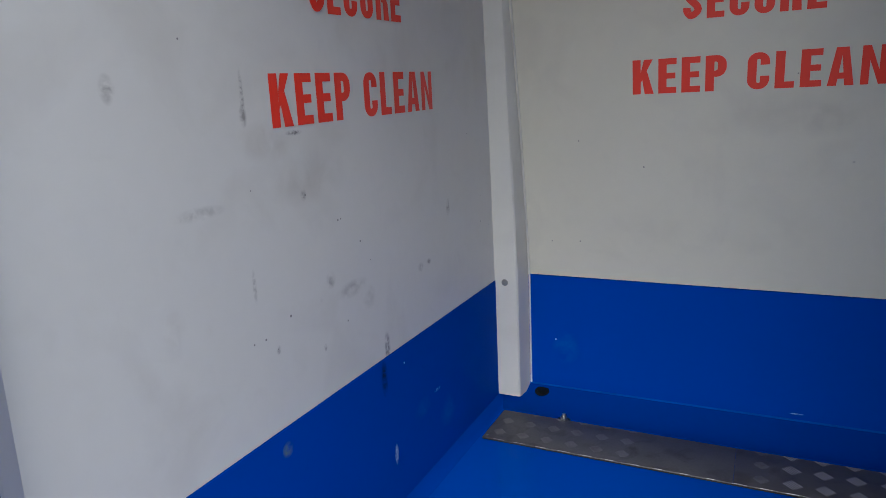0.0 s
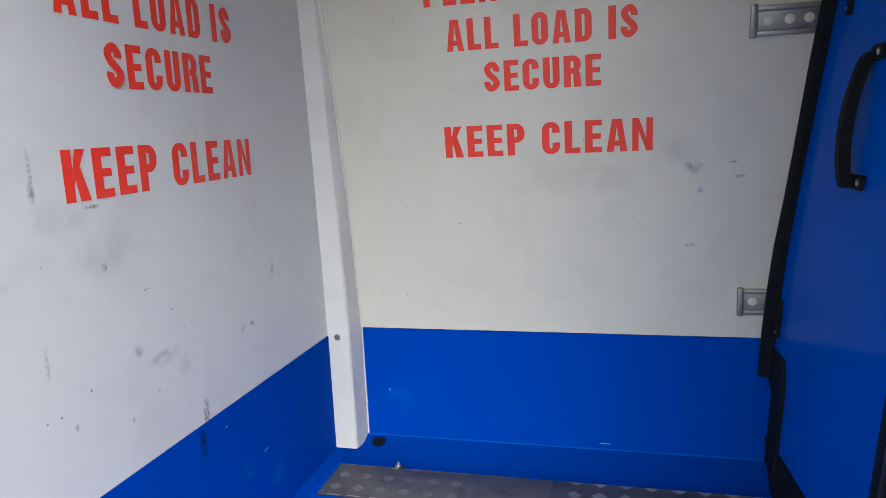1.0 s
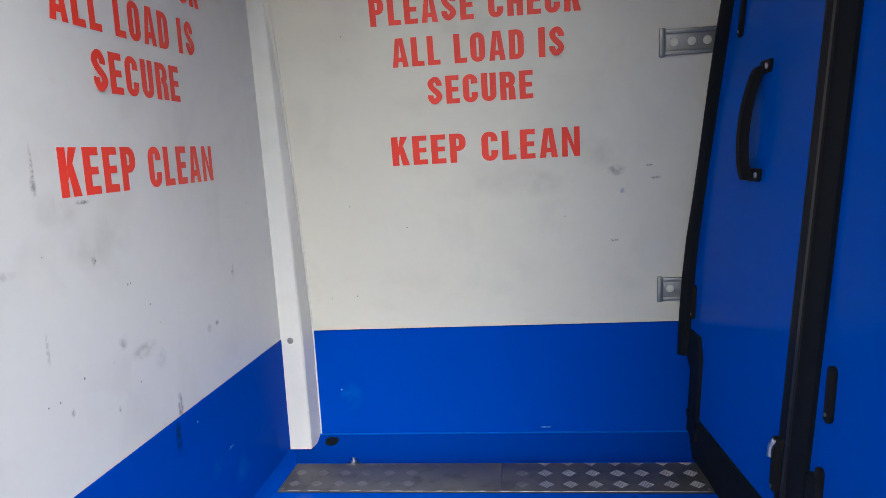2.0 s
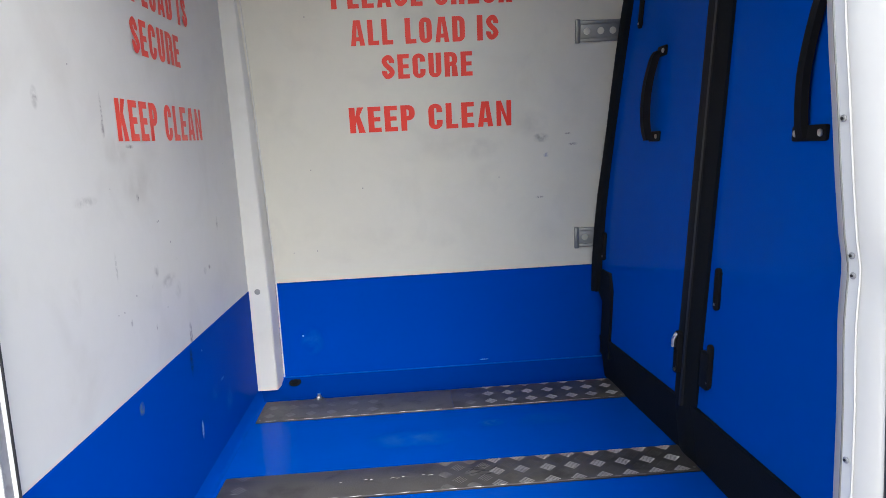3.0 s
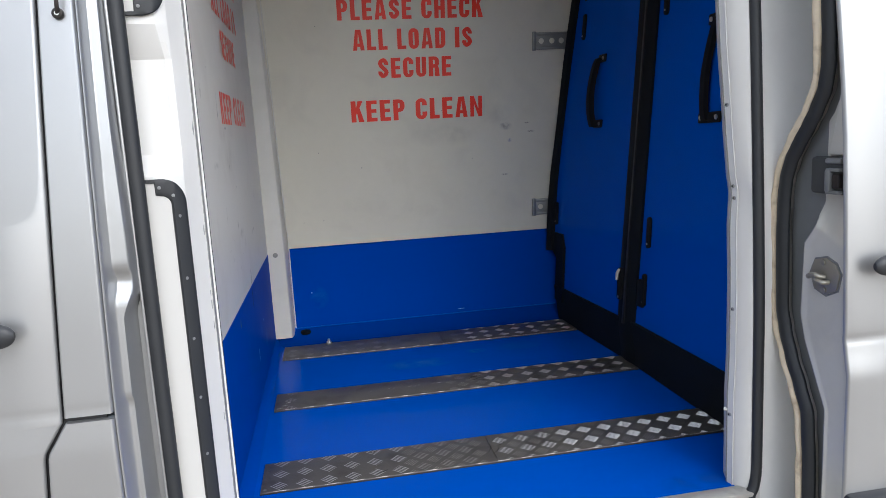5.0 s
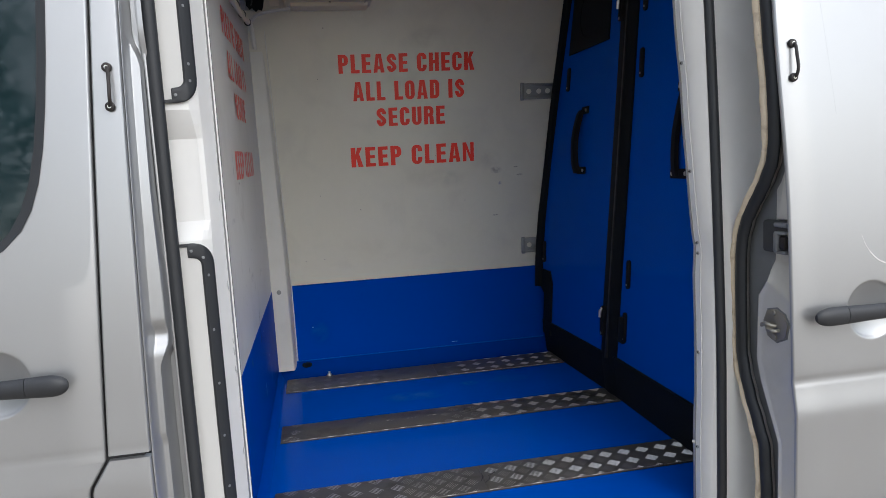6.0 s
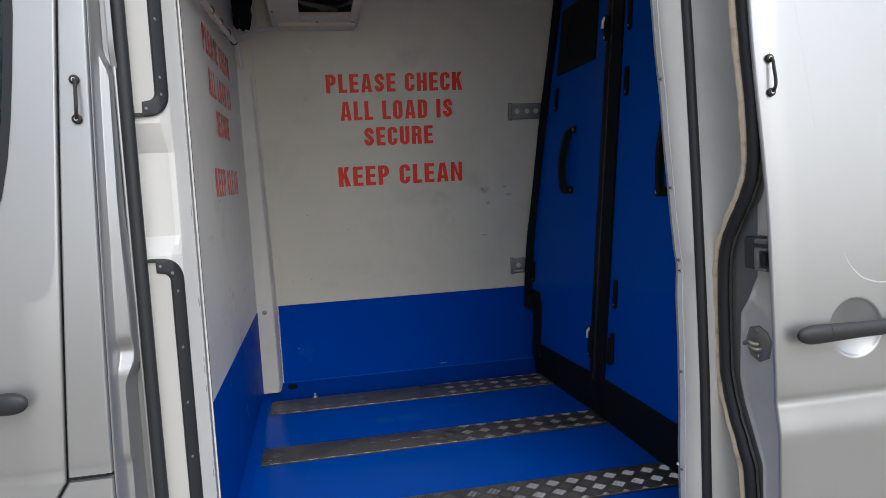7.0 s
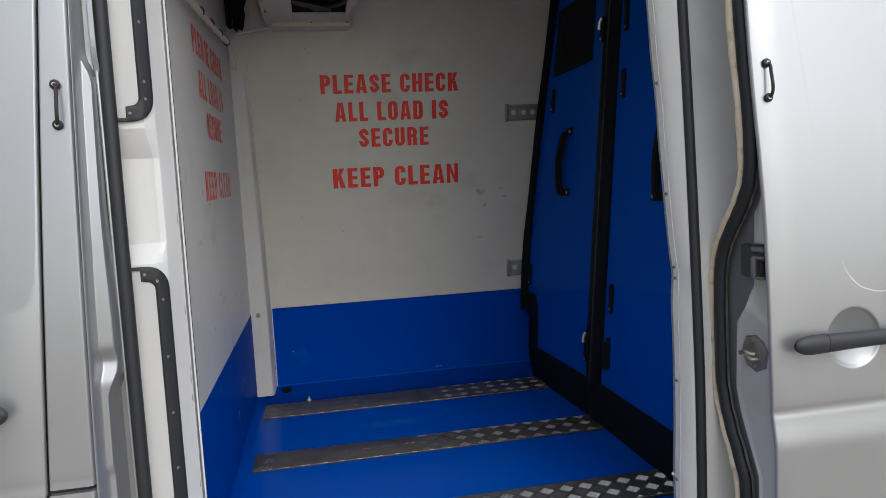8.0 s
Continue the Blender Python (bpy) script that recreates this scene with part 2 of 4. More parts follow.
sill_metal = material("scuffed_sill_metal", (0.44, 0.43, 0.40), 0.42, metal=0.4, vary=0.25, coarse=9, bump=0.2, fine=120, grime=0.6, dirt=(0.12, 0.105, 0.085))
edge_alloy = material("grey_aluminium_edge", (0.36, 0.36, 0.355), 0.42, metal=0.5, vary=0.3, coarse=18, bump=0.2, fine=150, grime=0.5, dirt=(0.12, 0.11, 0.10))
cloth = material("dark_seat_cloth", (0.03, 0.032, 0.036), 0.9, vary=0.2, bump=0.5, fine=300)


# ---- builders ----
def smooth(a, b, x):
    k = min(1.0, max(0.0, (x - a) / (b - a)))
    return k * k * (3 - 2 * k)


def thing(name, at, label, category, group="", kind=""):
    ob = new(name)
    ob.empty_display_size = 0.05
    ob.location = at
    return tagged(ob, label, category, group, kind)


def part(name, bm, mat, parent=None, label="", shade=True, sharp=35):
    me = bpy.data.meshes.new(name)
    bmesh.ops.recalc_face_normals(bm, faces=bm.faces[:])
    bm.to_mesh(me)
    bm.free()
    for p in me.polygons:
        p.use_smooth = shade
    me.materials.append(mat)
    if shade:
        me.set_sharp_from_angle(angle=radians(sharp))
    ob = new(name, me)
    if parent is not None:
        ob.parent = parent
        ob.matrix_parent_inverse = Matrix.Translation(-parent.location)
    return tagged(ob, label)


def block(x0, x1, y0, y1, z0, z1, bevel=0.0, bm=None, seg=2):
    bm = bm or bmesh.new()
    r = bmesh.ops.create_cube(bm, size=1.0)
    for v in r["verts"]:
        v.co = Vector(((x0 + x1) / 2 + v.co.x * (x1 - x0), (y0 + y1) / 2 + v.co.y * (y1 - y0), (z0 + z1) / 2 + v.co.z * (z1 - z0)))
    if bevel:
        es = list({e for v in r["verts"] for e in v.link_edges})
        bmesh.ops.bevel(bm, geom=es, offset=bevel, segments=seg, affect="EDGES", profile=0.5)
    return bm


def prism(outline, to_a, to_b, bevel=0.0, bm=None):
    """A solid between two copies of a 2D outline, each put in space by a function."""
    bm = bm or bmesh.new()
    a = [bm.verts.new(to_a(*p)) for p in outline]
    b = [bm.verts.new(to_b(*p)) for p in outline]
    fs = [bm.faces.new(a), bm.faces.new(b[::-1])]
    for i in range(len(a)):
        j = (i + 1) % len(a)
        fs.append(bm.faces.new((a[j], a[i], b[i], b[j])))
    if bevel:
        rim = [e for f in fs[:2] for e in f.edges]
        bmesh.ops.bevel(bm, geom=rim, offset=bevel, segments=2, affect="EDGES", profile=0.5)
    return bm


def rounded(w, h, r, n=5, cx=0.0, cy=0.0):
    pts = []
    for k, (sx, sy) in enumerate(((1, 1), (-1, 1), (-1, -1), (1, -1))):
        for i in range(n + 1):
            a = math.pi / 2 * (k + i / n)
            pts.append((cx + sx * (w / 2 - r) + r * math.cos(a), cy + sy * (h / 2 - r) + r * math.sin(a)))
    return pts


def sheet(place, us, vs, back, bm=None):
    """A solid sheet: place(u, v) gives its face, back its thickness vector."""
    bm = bm or bmesh.new()
    back = Vector(back)
    g = [[bm.verts.new(place(u, v)) for v in vs] for u in us]
    h = [[bm.verts.new(x.co + back) for x in row] for row in g]
    nu, nv = len(us), len(vs)
    for i in range(nu - 1):
        for j in range(nv - 1):
            bm.faces.new((g[i][j], g[i + 1][j], g[i + 1][j + 1], g[i][j + 1]))
            bm.faces.new((h[i][j + 1], h[i + 1][j + 1], h[i + 1][j], h[i][j]))
    for i in range(nu - 1):
        bm.faces.new((g[i + 1][0], g[i][0], h[i][0], h[i + 1][0]))
        bm.faces.new((g[i][nv - 1], g[i + 1][nv - 1], h[i + 1][nv - 1], h[i][nv - 1]))
    for j in range(nv - 1):
        bm.faces.new((g[0][j], g[0][j + 1], h[0][j + 1], h[0][j]))
        bm.faces.new((g[nu - 1][j + 1], g[nu - 1][j], h[nu - 1][j], h[nu - 1][j + 1]))
    return bm


def steps(a, b, n):
    return [a + (b - a) * i / n for i in range(n + 1)]


def tube(points, radius, n=10, squash=(1.0, 1.0), bm=None, ring=None):
    """A swept tube along points; squash scales the ring's two half widths."""
    bm = bm or bmesh.new()
    pts = [Vector(p) for p in points]
    rows, up = [], None
    for i, p in enumerate(pts):
        d = (pts[min(i + 1, len(pts) - 1)] - pts[max(i - 1, 0)]).normalized()
        if up is None:
            up = Vector((0, 1, 0)) if abs(d.y) < 0.9 else Vector((1, 0, 0))
        a = (up - d * up.dot(d)).normalized()
        up = a
        c = d.cross(a)
        r = radius[i] if isinstance(radius, (list, tuple)) else radius
        rows.append([bm.verts.new(p + a * (r * squash[0] * math.cos(t)) + c * (r * squash[1] * math.sin(t))) for t in [2 * math.pi * k / n for k in range(n)]])
    for i in range(len(rows) - 1):
        for k in range(n):
            j = (k + 1) % n
            bm.faces.new((rows[i][k], rows[i][j], rows[i + 1][j], rows[i + 1][k]))
    bm.faces.new(rows[0][::-1])
    bm.faces.new(rows[-1])
    return bm


def disc(centre, axis, r, depth, n=16, bevel=0.0, bm=None):
    """A short cylinder from centre outwards along axis."""
    bm = bm or bmesh.new()
    q = Vector(axis).normalized().to_track_quat("Z", "Y").to_matrix()
    c = Vector(centre)
    ring = [(r * math.cos(2 * math.pi * k / n), r * math.sin(2 * math.pi * k / n)) for k in range(n)]
    return prism(ring, lambda a, b: c + q @ Vector((a, b, 0)), lambda a, b: c + q @ Vector((a, b, depth)), bevel, bm)


def arc_line(pts, n=6):
    """Catmull-Rom through the points."""
    P = [Vector(p) for p in pts]
    P = [2 * P[0] - P[1]] + P + [2 * P[-1] - P[-2]]
    out = []
    for i in range(1, len(P) - 2):
        for k in range(n):
            t = k / n
            a, b, c, d = P[i - 1], P[i], P[i + 1], P[i + 2]
            out.append(0.5 * ((2 * b) + (c - a) * t + (2 * a - 5 * b + 4 * c - d) * t * t + (3 * b - a - 3 * c + d) * t ** 3))
    return out + [P[-2]]


# ---- the load space ----
X_FRONT, X_BACK, Z_TOP, DADO, DADO_FRONT = -0.78, 0.60, 1.86, 0.428, 0.421
ZS = steps(0.0, 0.43, 2)[:-1] + steps(0.43, Z_TOP + 0.02, 16)


def far(z):
    return Y_FAR - lean(z)


ground = tagged(part("ground", block(-300, 300, -300, 300, -0.9, -0.62), ground_mat), "weathered grey-brown concrete yard under the van", "ground", kind="structure")
floor = tagged(part("floor", block(X_FRONT - 0.04, 0.75, 0.30, Y_FAR + 0.02, -0.05, 0.0), blue_floor), "glossy blue coated load floor with scuffs", "floor", kind="structure")
wall_north = tagged(part("wall_north", sheet(lambda u, v: (u, far(v), v), steps(X_FRONT - 0.05, 0.80, 6), [z for z in ZS if z >= 0.43], (0, 0.04, 0)), white_far),
                    "white lined van side wall with dirt smudges", "wall", kind="structure")
part("dado_panel", block(X_FRONT - 0.05, 0.80, Y_FAR - 0.002, Y_FAR + 0.04, -0.04, DADO), blue_wall, wall_north, "blue glossy lower wall panel")
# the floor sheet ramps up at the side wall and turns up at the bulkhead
part("edging", sheet(lambda u, v: (u, 1.935 + 0.122 * v, 0.001 + 0.049 * v ** 1.8), [X_FRONT, 0.6], steps(0, 1, 8), (0, 0.003, -0.003)), blue_floor_dim, floor, "blue floor ramp at the wall, its dimness put into the colour")
part("ramp_bead", tube([(x, Y_FAR - 0.004, 0.052) for x in steps(-0.70, 0.58, 10)], 0.0026, 6), blue_bead, floor, "pale blue sealant line")
part("coving", sheet(lambda u, v: (X_FRONT + 0.003 + 0.03 * (1 - v), u, 0.001 + 0.03 * v ** 2), [0.44, Y_FAR - 0.03], steps(0, 1, 5), (-0.003, 0, -0.003)), blue_wall, floor)
wall_west = tagged(part("wall_west", block(X_FRONT - 0.03, X_FRONT, 0.43, Y_FAR + 0.02, DADO_FRONT + 0.0005, Z_TOP + 0.02), white_front), "white front bulkhead wall with scuffs and grey smudges", "wall", kind="structure")
part("dado_panel", block(X_FRONT - 0.03, X_FRONT + 0.002, 0.43, Y_FAR - 0.002, -0.04, DADO_FRONT), blue_wall, wall_west, "blue glossy lower wall panel with scratches")
ceiling = tagged(part("ceiling", block(X_FRONT - 0.05, 0.82, 0.36, 2.0, Z_TOP, Z_TOP + 0.04), white_roof), "dull white lined van ceiling", "ceiling", kind="structure")
part("corner_coving", sheet(lambda u, v: (u, far(Z_TOP - 0.09) - 0.09 + 0.09 * math.sin(v) - 0.02 * (1 - math.sin(v)), Z_TOP - 0.09 + 0.088 * math.cos(v)), [X_FRONT, 0.80], steps(0.0, math.pi / 2, 8), (0, 0.004, 0.004)), white_roof, ceiling)

# boxed corner post
post = thing("corner_post", (-0.74, 2.02, 0.03), "white boxed corner post standing on the blue floor", "post")
def post_shift(z):
    """The post leans towards the bulkhead as it rises."""
    return 0.015 * max(0.0, z - 0.4)


def post_ring(z):
    f, s = Y_FAR - 0.08 - 0.36 * lean(z), post_shift(z)
    return [(-0.800, far(z) + 0.02), (-0.800, f + 0.003), (-0.797, f), (-0.708 - s, f), (-0.703 - s, f + 0.005), (-0.690 - s, far(z) + 0.02)]
bm = bmesh.new()
rows = [[bm.verts.new((x, y, z)) for x, y in post_ring(z)] for z in [0.03] + [z for z in ZS[2:] if z < 1.64] + [1.668]]
for a, b in zip(rows, rows[1:]):
    for k in range(6):
        bm.faces.new((a[k], a[(k + 1) % 6], b[(k + 1) % 6], b[k]))
bm.faces.new(rows[0][::-1]); bm.faces.new(rows[-1])
part("casing", bm, post_white, post)
part("screw_cap", disc((-0.746, far(0.41) - 0.0795, 0.417), (0, -1, 0), 0.011, 0.003, 14, 0.001), dull_steel, post, "grey screw hole cap")
part("sealant_bead", tube([(-0.689 - post_shift(z), far(z) - 0.002, z) for z in [0.05] + [z for z in ZS[1:] if z < 1.67]], 0.003, 6), post_white, post)

# aluminium tread strips
TREADS = {}
# bright and half bars hold the glint in a lighter colour; crossed ones darker
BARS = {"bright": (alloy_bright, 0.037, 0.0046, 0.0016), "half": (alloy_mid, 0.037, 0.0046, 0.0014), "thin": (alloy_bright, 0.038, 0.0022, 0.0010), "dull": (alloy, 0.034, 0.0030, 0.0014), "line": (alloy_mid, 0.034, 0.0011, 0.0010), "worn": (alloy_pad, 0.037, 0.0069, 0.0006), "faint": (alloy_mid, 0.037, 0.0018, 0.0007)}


def tread_bars(state, turn, low, high):
    """One cluster of five parallel raised bars on the tread plate, cut off beyond low and high where the plate ends."""
    key = (state, turn, round(max(-0.03, low), 3), round(min(0.03, high), 3))
    if key in TREADS:
        return TREADS[key]
    mat, length, width, rise = BARS[state]
    bm = bmesh.new()
    if state == "worn":
        prism([(-0.019, 0), (-0.015, -0.015), (0.015, -0.016), (0.019, 0), (0.015, 0.016), (-0.014, 0.015)], lambda a, b: (a, b, 0), lambda a, b: (a * 0.8, b * 0.8, rise), 0, bm)
    for i in range(0 if state == "worn" else 5):
        off, half, w = (i - 2) * 0.0067, length / 2, width / 2
        tip = half - 0.003
        prism([(-half, off), (-tip, off - w), (tip, off - w), (half, off), (tip, off + w), (-tip, off + w)],
              lambda a, b: (a, b, 0), lambda a, b: (a * 0.9, off + (b - off) * 0.45, rise), 0, bm)
    bmesh.ops.recalc_face_normals(bm, faces=bm.faces[:])
    bm.transform(Matrix.Rotation(radians(turn), 4, "Z"))
    for cut, way in ((key[2], -1), (key[3], 1)):
        if abs(cut) < 0.03:
            bmesh.ops.bisect_plane(bm, geom=bm.verts[:] + bm.edges[:] + bm.faces[:], plane_co=(0, cut, 0), plane_no=(0, way, 0), clear_outer=True)
    me = bpy.data.meshes.new("tread")
    bm.to_mesh(me)
    bm.free()
    me.materials.append(mat)
    TREADS[key] = me
    return me


def strip(y0, y1, x0, x1, plates, label, scratches=(), nicks=()):
    """A tread strip of plates (start, end, material, lattice x, lattice y, pitch, look); look(x) gives the states of the two crossed sets of bars."""
    t = thing("tread_strip", (0, (y0 + y1) / 2, 0), label, "floor strip", "aluminium strips on the load floor")
    part("worn_edge", tube([(x, y0 + 0.0012, 0.0042) for x in steps(x0 + 0.02, x1 - 0.01, 60)], [0.0004 + 0.0010 * abs(math.sin(7.3 * k) * math.sin(2.1 * k)) for k in range(61)], 6), alloy_mid, t, "bright worn plate edge")
    # dark strip on the floor draws the shadow along the plate's edge
    part("dirt_line", block(x0, x1, y0 - 0.004, y0 + 0.003, 0.0002, 0.0016, 0.0004), rust, t, "dark line for the shadow under the plate edge")
    rng = random.Random(int(1000 * y0))
    for a, b, mat, ox, oy, pitch, look_of in plates:
        part("plate", block(a + 0.0004, b - 0.0004, y0 + rng.uniform(0, 0.0008), y1, 0.0005, 0.005, 0.0012), mat, t)
        for i in range(int((a - ox) / pitch) - 1, int((b - ox) / pitch) + 2):
            for j in range(-3, 4):
                for cross, turn in ((0, -45), (1, 45)):
                    x, y = ox + (i + 0.5 * cross) * pitch, oy + (j + 0.5 * cross) * pitch
                    state = look_of(x)[cross]
                    low, high = y0 + 0.002 - y, y1 - 0.002 - y
                    if not state or x < a + 0.02 or x > b - 0.02 or low > 0.012 or high < -0.012:
                        continue
                    ob = new("tread", tread_bars(state, turn, low, high))
                    ob.parent = t
                    ob.matrix_parent_inverse = Matrix.Translation(-t.location)
                    ob.matrix_basis = pose(x + rng.uniform(-0.0012, 0.0012), y, 0.0048, 0, 0, radians(rng.uniform(-2, 2)))
    for x, y, turn, size in scratches:
        part("scratch", tube([(x - size * math.cos(turn), y - size * math.sin(turn), 0.0055), (x + 0.004, y, 0.0056), (x + size * math.cos(turn + 0.2), y + size * math.sin(turn + 0.2), 0.0055)], [0.0006, 0.002, 0.0006], 6, (1.0, 0.5)), black, t, "dark gouge")
    for x, y, size in nicks:
        part("nick", tube([(x - size, y - 0.001, 0.0050), (x, y, 0.0054), (x + size, y + 0.001, 0.0050)], [0.0004, 0.0010, 0.0004], 6, (0.5, 1.0)), alloy_mid, t, "bright nick in the plate")
    for x in (x0 + 0.012, x1 - 0.012):
        part("screw", disc((x, y0 + 0.014, 0.0045), (0, 0, 1), 0.004, 0.0012, 10), dull_steel, t)
    return t


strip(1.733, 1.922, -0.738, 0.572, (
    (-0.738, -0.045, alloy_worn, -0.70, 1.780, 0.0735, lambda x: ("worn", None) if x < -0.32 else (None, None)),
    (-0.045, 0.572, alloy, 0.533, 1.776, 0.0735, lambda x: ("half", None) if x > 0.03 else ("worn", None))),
    "worn aluminium tread plate strip, scuffed flat at one end")
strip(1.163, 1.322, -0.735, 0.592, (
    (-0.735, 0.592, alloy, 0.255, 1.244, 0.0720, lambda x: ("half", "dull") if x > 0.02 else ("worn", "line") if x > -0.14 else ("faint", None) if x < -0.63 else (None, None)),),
    "worn aluminium tread plate strip with dark scratches",
    ((-0.02, 1.242, 0.3, 0.03), (-0.005, 1.252, -0.5, 0.028), (-0.03, 1.265, 0.9, 0.02), (0.012, 1.23, 0.1, 0.024), (-0.012, 1.272, -0.1, 0.03), (0.03, 1.262, 0.7, 0.02)),
    ((-0.40, 1.245, 0.004), (-0.33, 1.252, 0.006), (-0.315, 1.248, 0.004), (-0.255, 1.25, 0.007), (-0.24, 1.246, 0.004), (-0.225, 1.252, 0.005), (-0.17, 1.254, 0.006), (-0.15, 1.25, 0.008), (-0.70, 1.20, 0.009), (-0.69, 1.225, 0.008), (-0.71, 1.18, 0.008)))
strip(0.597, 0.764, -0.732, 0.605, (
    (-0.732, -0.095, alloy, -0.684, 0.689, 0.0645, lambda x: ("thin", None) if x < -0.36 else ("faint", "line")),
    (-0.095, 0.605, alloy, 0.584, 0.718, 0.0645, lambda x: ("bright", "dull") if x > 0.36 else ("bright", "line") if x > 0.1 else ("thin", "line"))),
    "bright aluminium tread plate strip near the door",
    ((-0.10, 0.68, 1.2, 0.03), (-0.085, 0.66, 0.9, 0.022), (-0.41, 0.625, 0.4, 0.016), (-0.43, 0.75, 0.2, 0.012), (-0.06, 0.70, 0.7, 0.025)))

# ---- partition across the load space ----
def part_x(y, z):
    """The partition's face: it leans back, and its far leaf is turned a little."""
    return 0.578 + 0.067 * z - 0.045 * max(0.0, y - 1.25) + 0.045 * max(0.0, z - 0.7) * smooth(1.2, 1.5, y)


def slant(y, z):
    return y - 0.052 * (z - 0.23)


def on_panel(outline, out0, out1, bevel=0.0, bm=None):
    """A solid on the partition's face, outline in (y, z), from out0 to out1 proud of it."""
    return prism(outline, lambda y, z: (part_x(y, z) - out0, y, z), lambda y, z: (part_x(y, z) - out1, y, z), bevel, bm)


def px(y, z, out):
    return (part_x(y, z) - out, y, z)


partition = thing("partition", (0.6, 1.25, 0.0), "blue movable two-leaf load partition with black rubber seals", "partition")
PZ = steps(0.14, Z_TOP, 10)
def leaf_end(z):
    """The far leaf stops short of the wall near the floor."""
    return far(z) - 0.03 if z > 0.36 else 1.945


def leaf_point(z, k):
    y = slant(1.30, z) + (leaf_end(z) - slant(1.30, z)) * k
    return (part_x(y, z), y, z)


part("panel", sheet(leaf_point, PZ[:1] + [0.355, 0.362] + PZ[2:], steps(0, 1, 8), (0.035, 0, 0)), blue_panel, partition)
part("panel", sheet(lambda z, k: (part_x(1.0, z), 0.47 + lean(z) + (slant(1.19, z) - 0.47 - lean(z)) * k, z), PZ, [0, 1], (0.035, 0, 0)), blue_panel, partition)
part("centre_post", sheet(lambda z, k: (part_x(1.25, z) - 0.022 + 0.012 * (2 * k - 1) ** 2 + 0.030 * (1 - min(1.0, z / 0.17)), slant(1.318 - 0.139 * k, z), z), [0.0, 0.06] + PZ, steps(0, 1, 6), (0.05, 0, 0)), foam, partition, "black rubber centre post")
part("joint", sheet(lambda z, k: (part_x(1.25, z) - 0.026, slant(1.243 - 0.012 * k, z), z), [0.16] + PZ[1:], [0, 1], (0.01, 0, 0)), black, partition)
part("skirt", sheet(lambda z, k: (part_x(1.28 + 0.68 * k, z) - 0.012 + 0.030 * (1 - z / 0.17), 1.28 + 0.68 * k, z), [0.0, 0.02, 0.1, 0.16, 0.168], steps(0, 1, 4), (0.06, 0, 0)), foam, partition, "black rubber floor skirt")
part("skirt", sheet(lambda z, k: (part_x(1.0, z) - 0.012 + 0.030 * (1 - z / 0.17), 0.45 + (1.20 - 0.45) * k, z), [0.0, 0.02, 0.1, 0.165, 0.175], steps(0, 1, 4), (0.06, 0, 0)), foam, partition, "black rubber floor skirt")
part("edge_seal", sheet(lambda z, k: (part_x(2.0, z) - (0.026 - 0.006 * smooth(0.5, 1.2, z)) * math.sin(math.pi * (0.15 + 0.85 * k)) - 0.006 + 0.002 * math.sin(9 * z), far(z) - 0.060 + 0.059 * k, z), steps(0.33, Z_TOP - 0.02, 12), steps(0, 1, 6), (0.04, 0, 0)), foam, partition, "black rubber wall seal")
part("edge_seal", sheet(lambda z, k: (part_x(1.95, z) - 0.007, 1.862 + 0.03 * max(0.0, z - 0.36) / 0.06 + (0.098 + 0.08 * smooth(0.30, 0.34, z)) * k, z), [0.1, 0.2, 0.30, 0.34, 0.36, 0.42], steps(0, 1, 2), (0.03, 0, 0)), foam, partition, "black rubber wall seal")
part("edge_seal", sheet(lambda z, k: (part_x(1.0, z) - 0.01, 0.44 + lean(z) + 0.05 * k, z), [0.0] + PZ, steps(0, 1, 2), (0.05, 0, 0)), foam, partition, "black rubber wall seal")
grille = part("vent_panel", on_panel([(1.82, 1.447), (1.405, 1.447), (1.405, 1.74), (1.80, 1.74)], -0.002, 0.006, 0.002), foam, partition, "black vent panel")
part("vent_ring", tube([px(1.60 + 0.11 * math.cos(a), 1.60 + 0.11 * math.sin(a), 0.007) for a in steps(0, 2 * math.pi, 30)], 0.005, 6), foam, grille, "round black vent ring")
# slot covers beside the post and the wall seal
for y, z0, z1 in ((1.108, 0.464, 0.574), (1.122, 0.25, 0.369), (1.070, 1.25, 1.356), (1.06, 1.483, 1.62), (1.975, 0.457, 0.564), (1.805, 1.282, 1.39)):
    cover = part("slot_cover", on_panel(rounded(0.026, z1 - z0, 0.012, 4, y, (z0 + z1) / 2), -0.001, 0.009, 0.002), webbing, partition, "black rounded slot cover")
    part("screw", disc((part_x(y, z0) - 0.0085, y, z0 + 0.016), (-1, 0, 0), 0.004, 0.002, 8), dull_steel, cover)
part("corner_plate", on_panel([(0.55, 0.17), (0.58, 0.17), (0.592, 0.384), (0.565, 0.384)], -0.001, 0.008, 0.002), black, partition)


def strap_handle(pts, plates, half=0.018, deep=0.011):
    """A webbing loop with bolted end plates."""
    line = arc_line(pts, 6)
    bm = bmesh.new()
    rings = []
    for p in line:
        rings.append([bm.verts.new(p + Vector((dx, dy, 0))) for dx, dy in ((-deep, -0.8 * half), (-deep, 0.8 * half), (deep, half), (deep, -half))])
    for a, b in zip(rings, rings[1:]):
        for k in range(4):
            bm.faces.new((a[k], a[(k + 1) % 4], b[(k + 1) % 4], b[k]))
    bm.faces.new(rings[0]); bm.faces.new(rings[-1][::-1])
    strap = part("strap_handle", bm, webbing, partition, "black webbing pull handle")
    for (y, z), w in plates:
        part("end_plate", on_panel(rounded(w, 0.032, 0.006, 3, y, z), 0.0, 0.008, 0.002), webbing, strap)
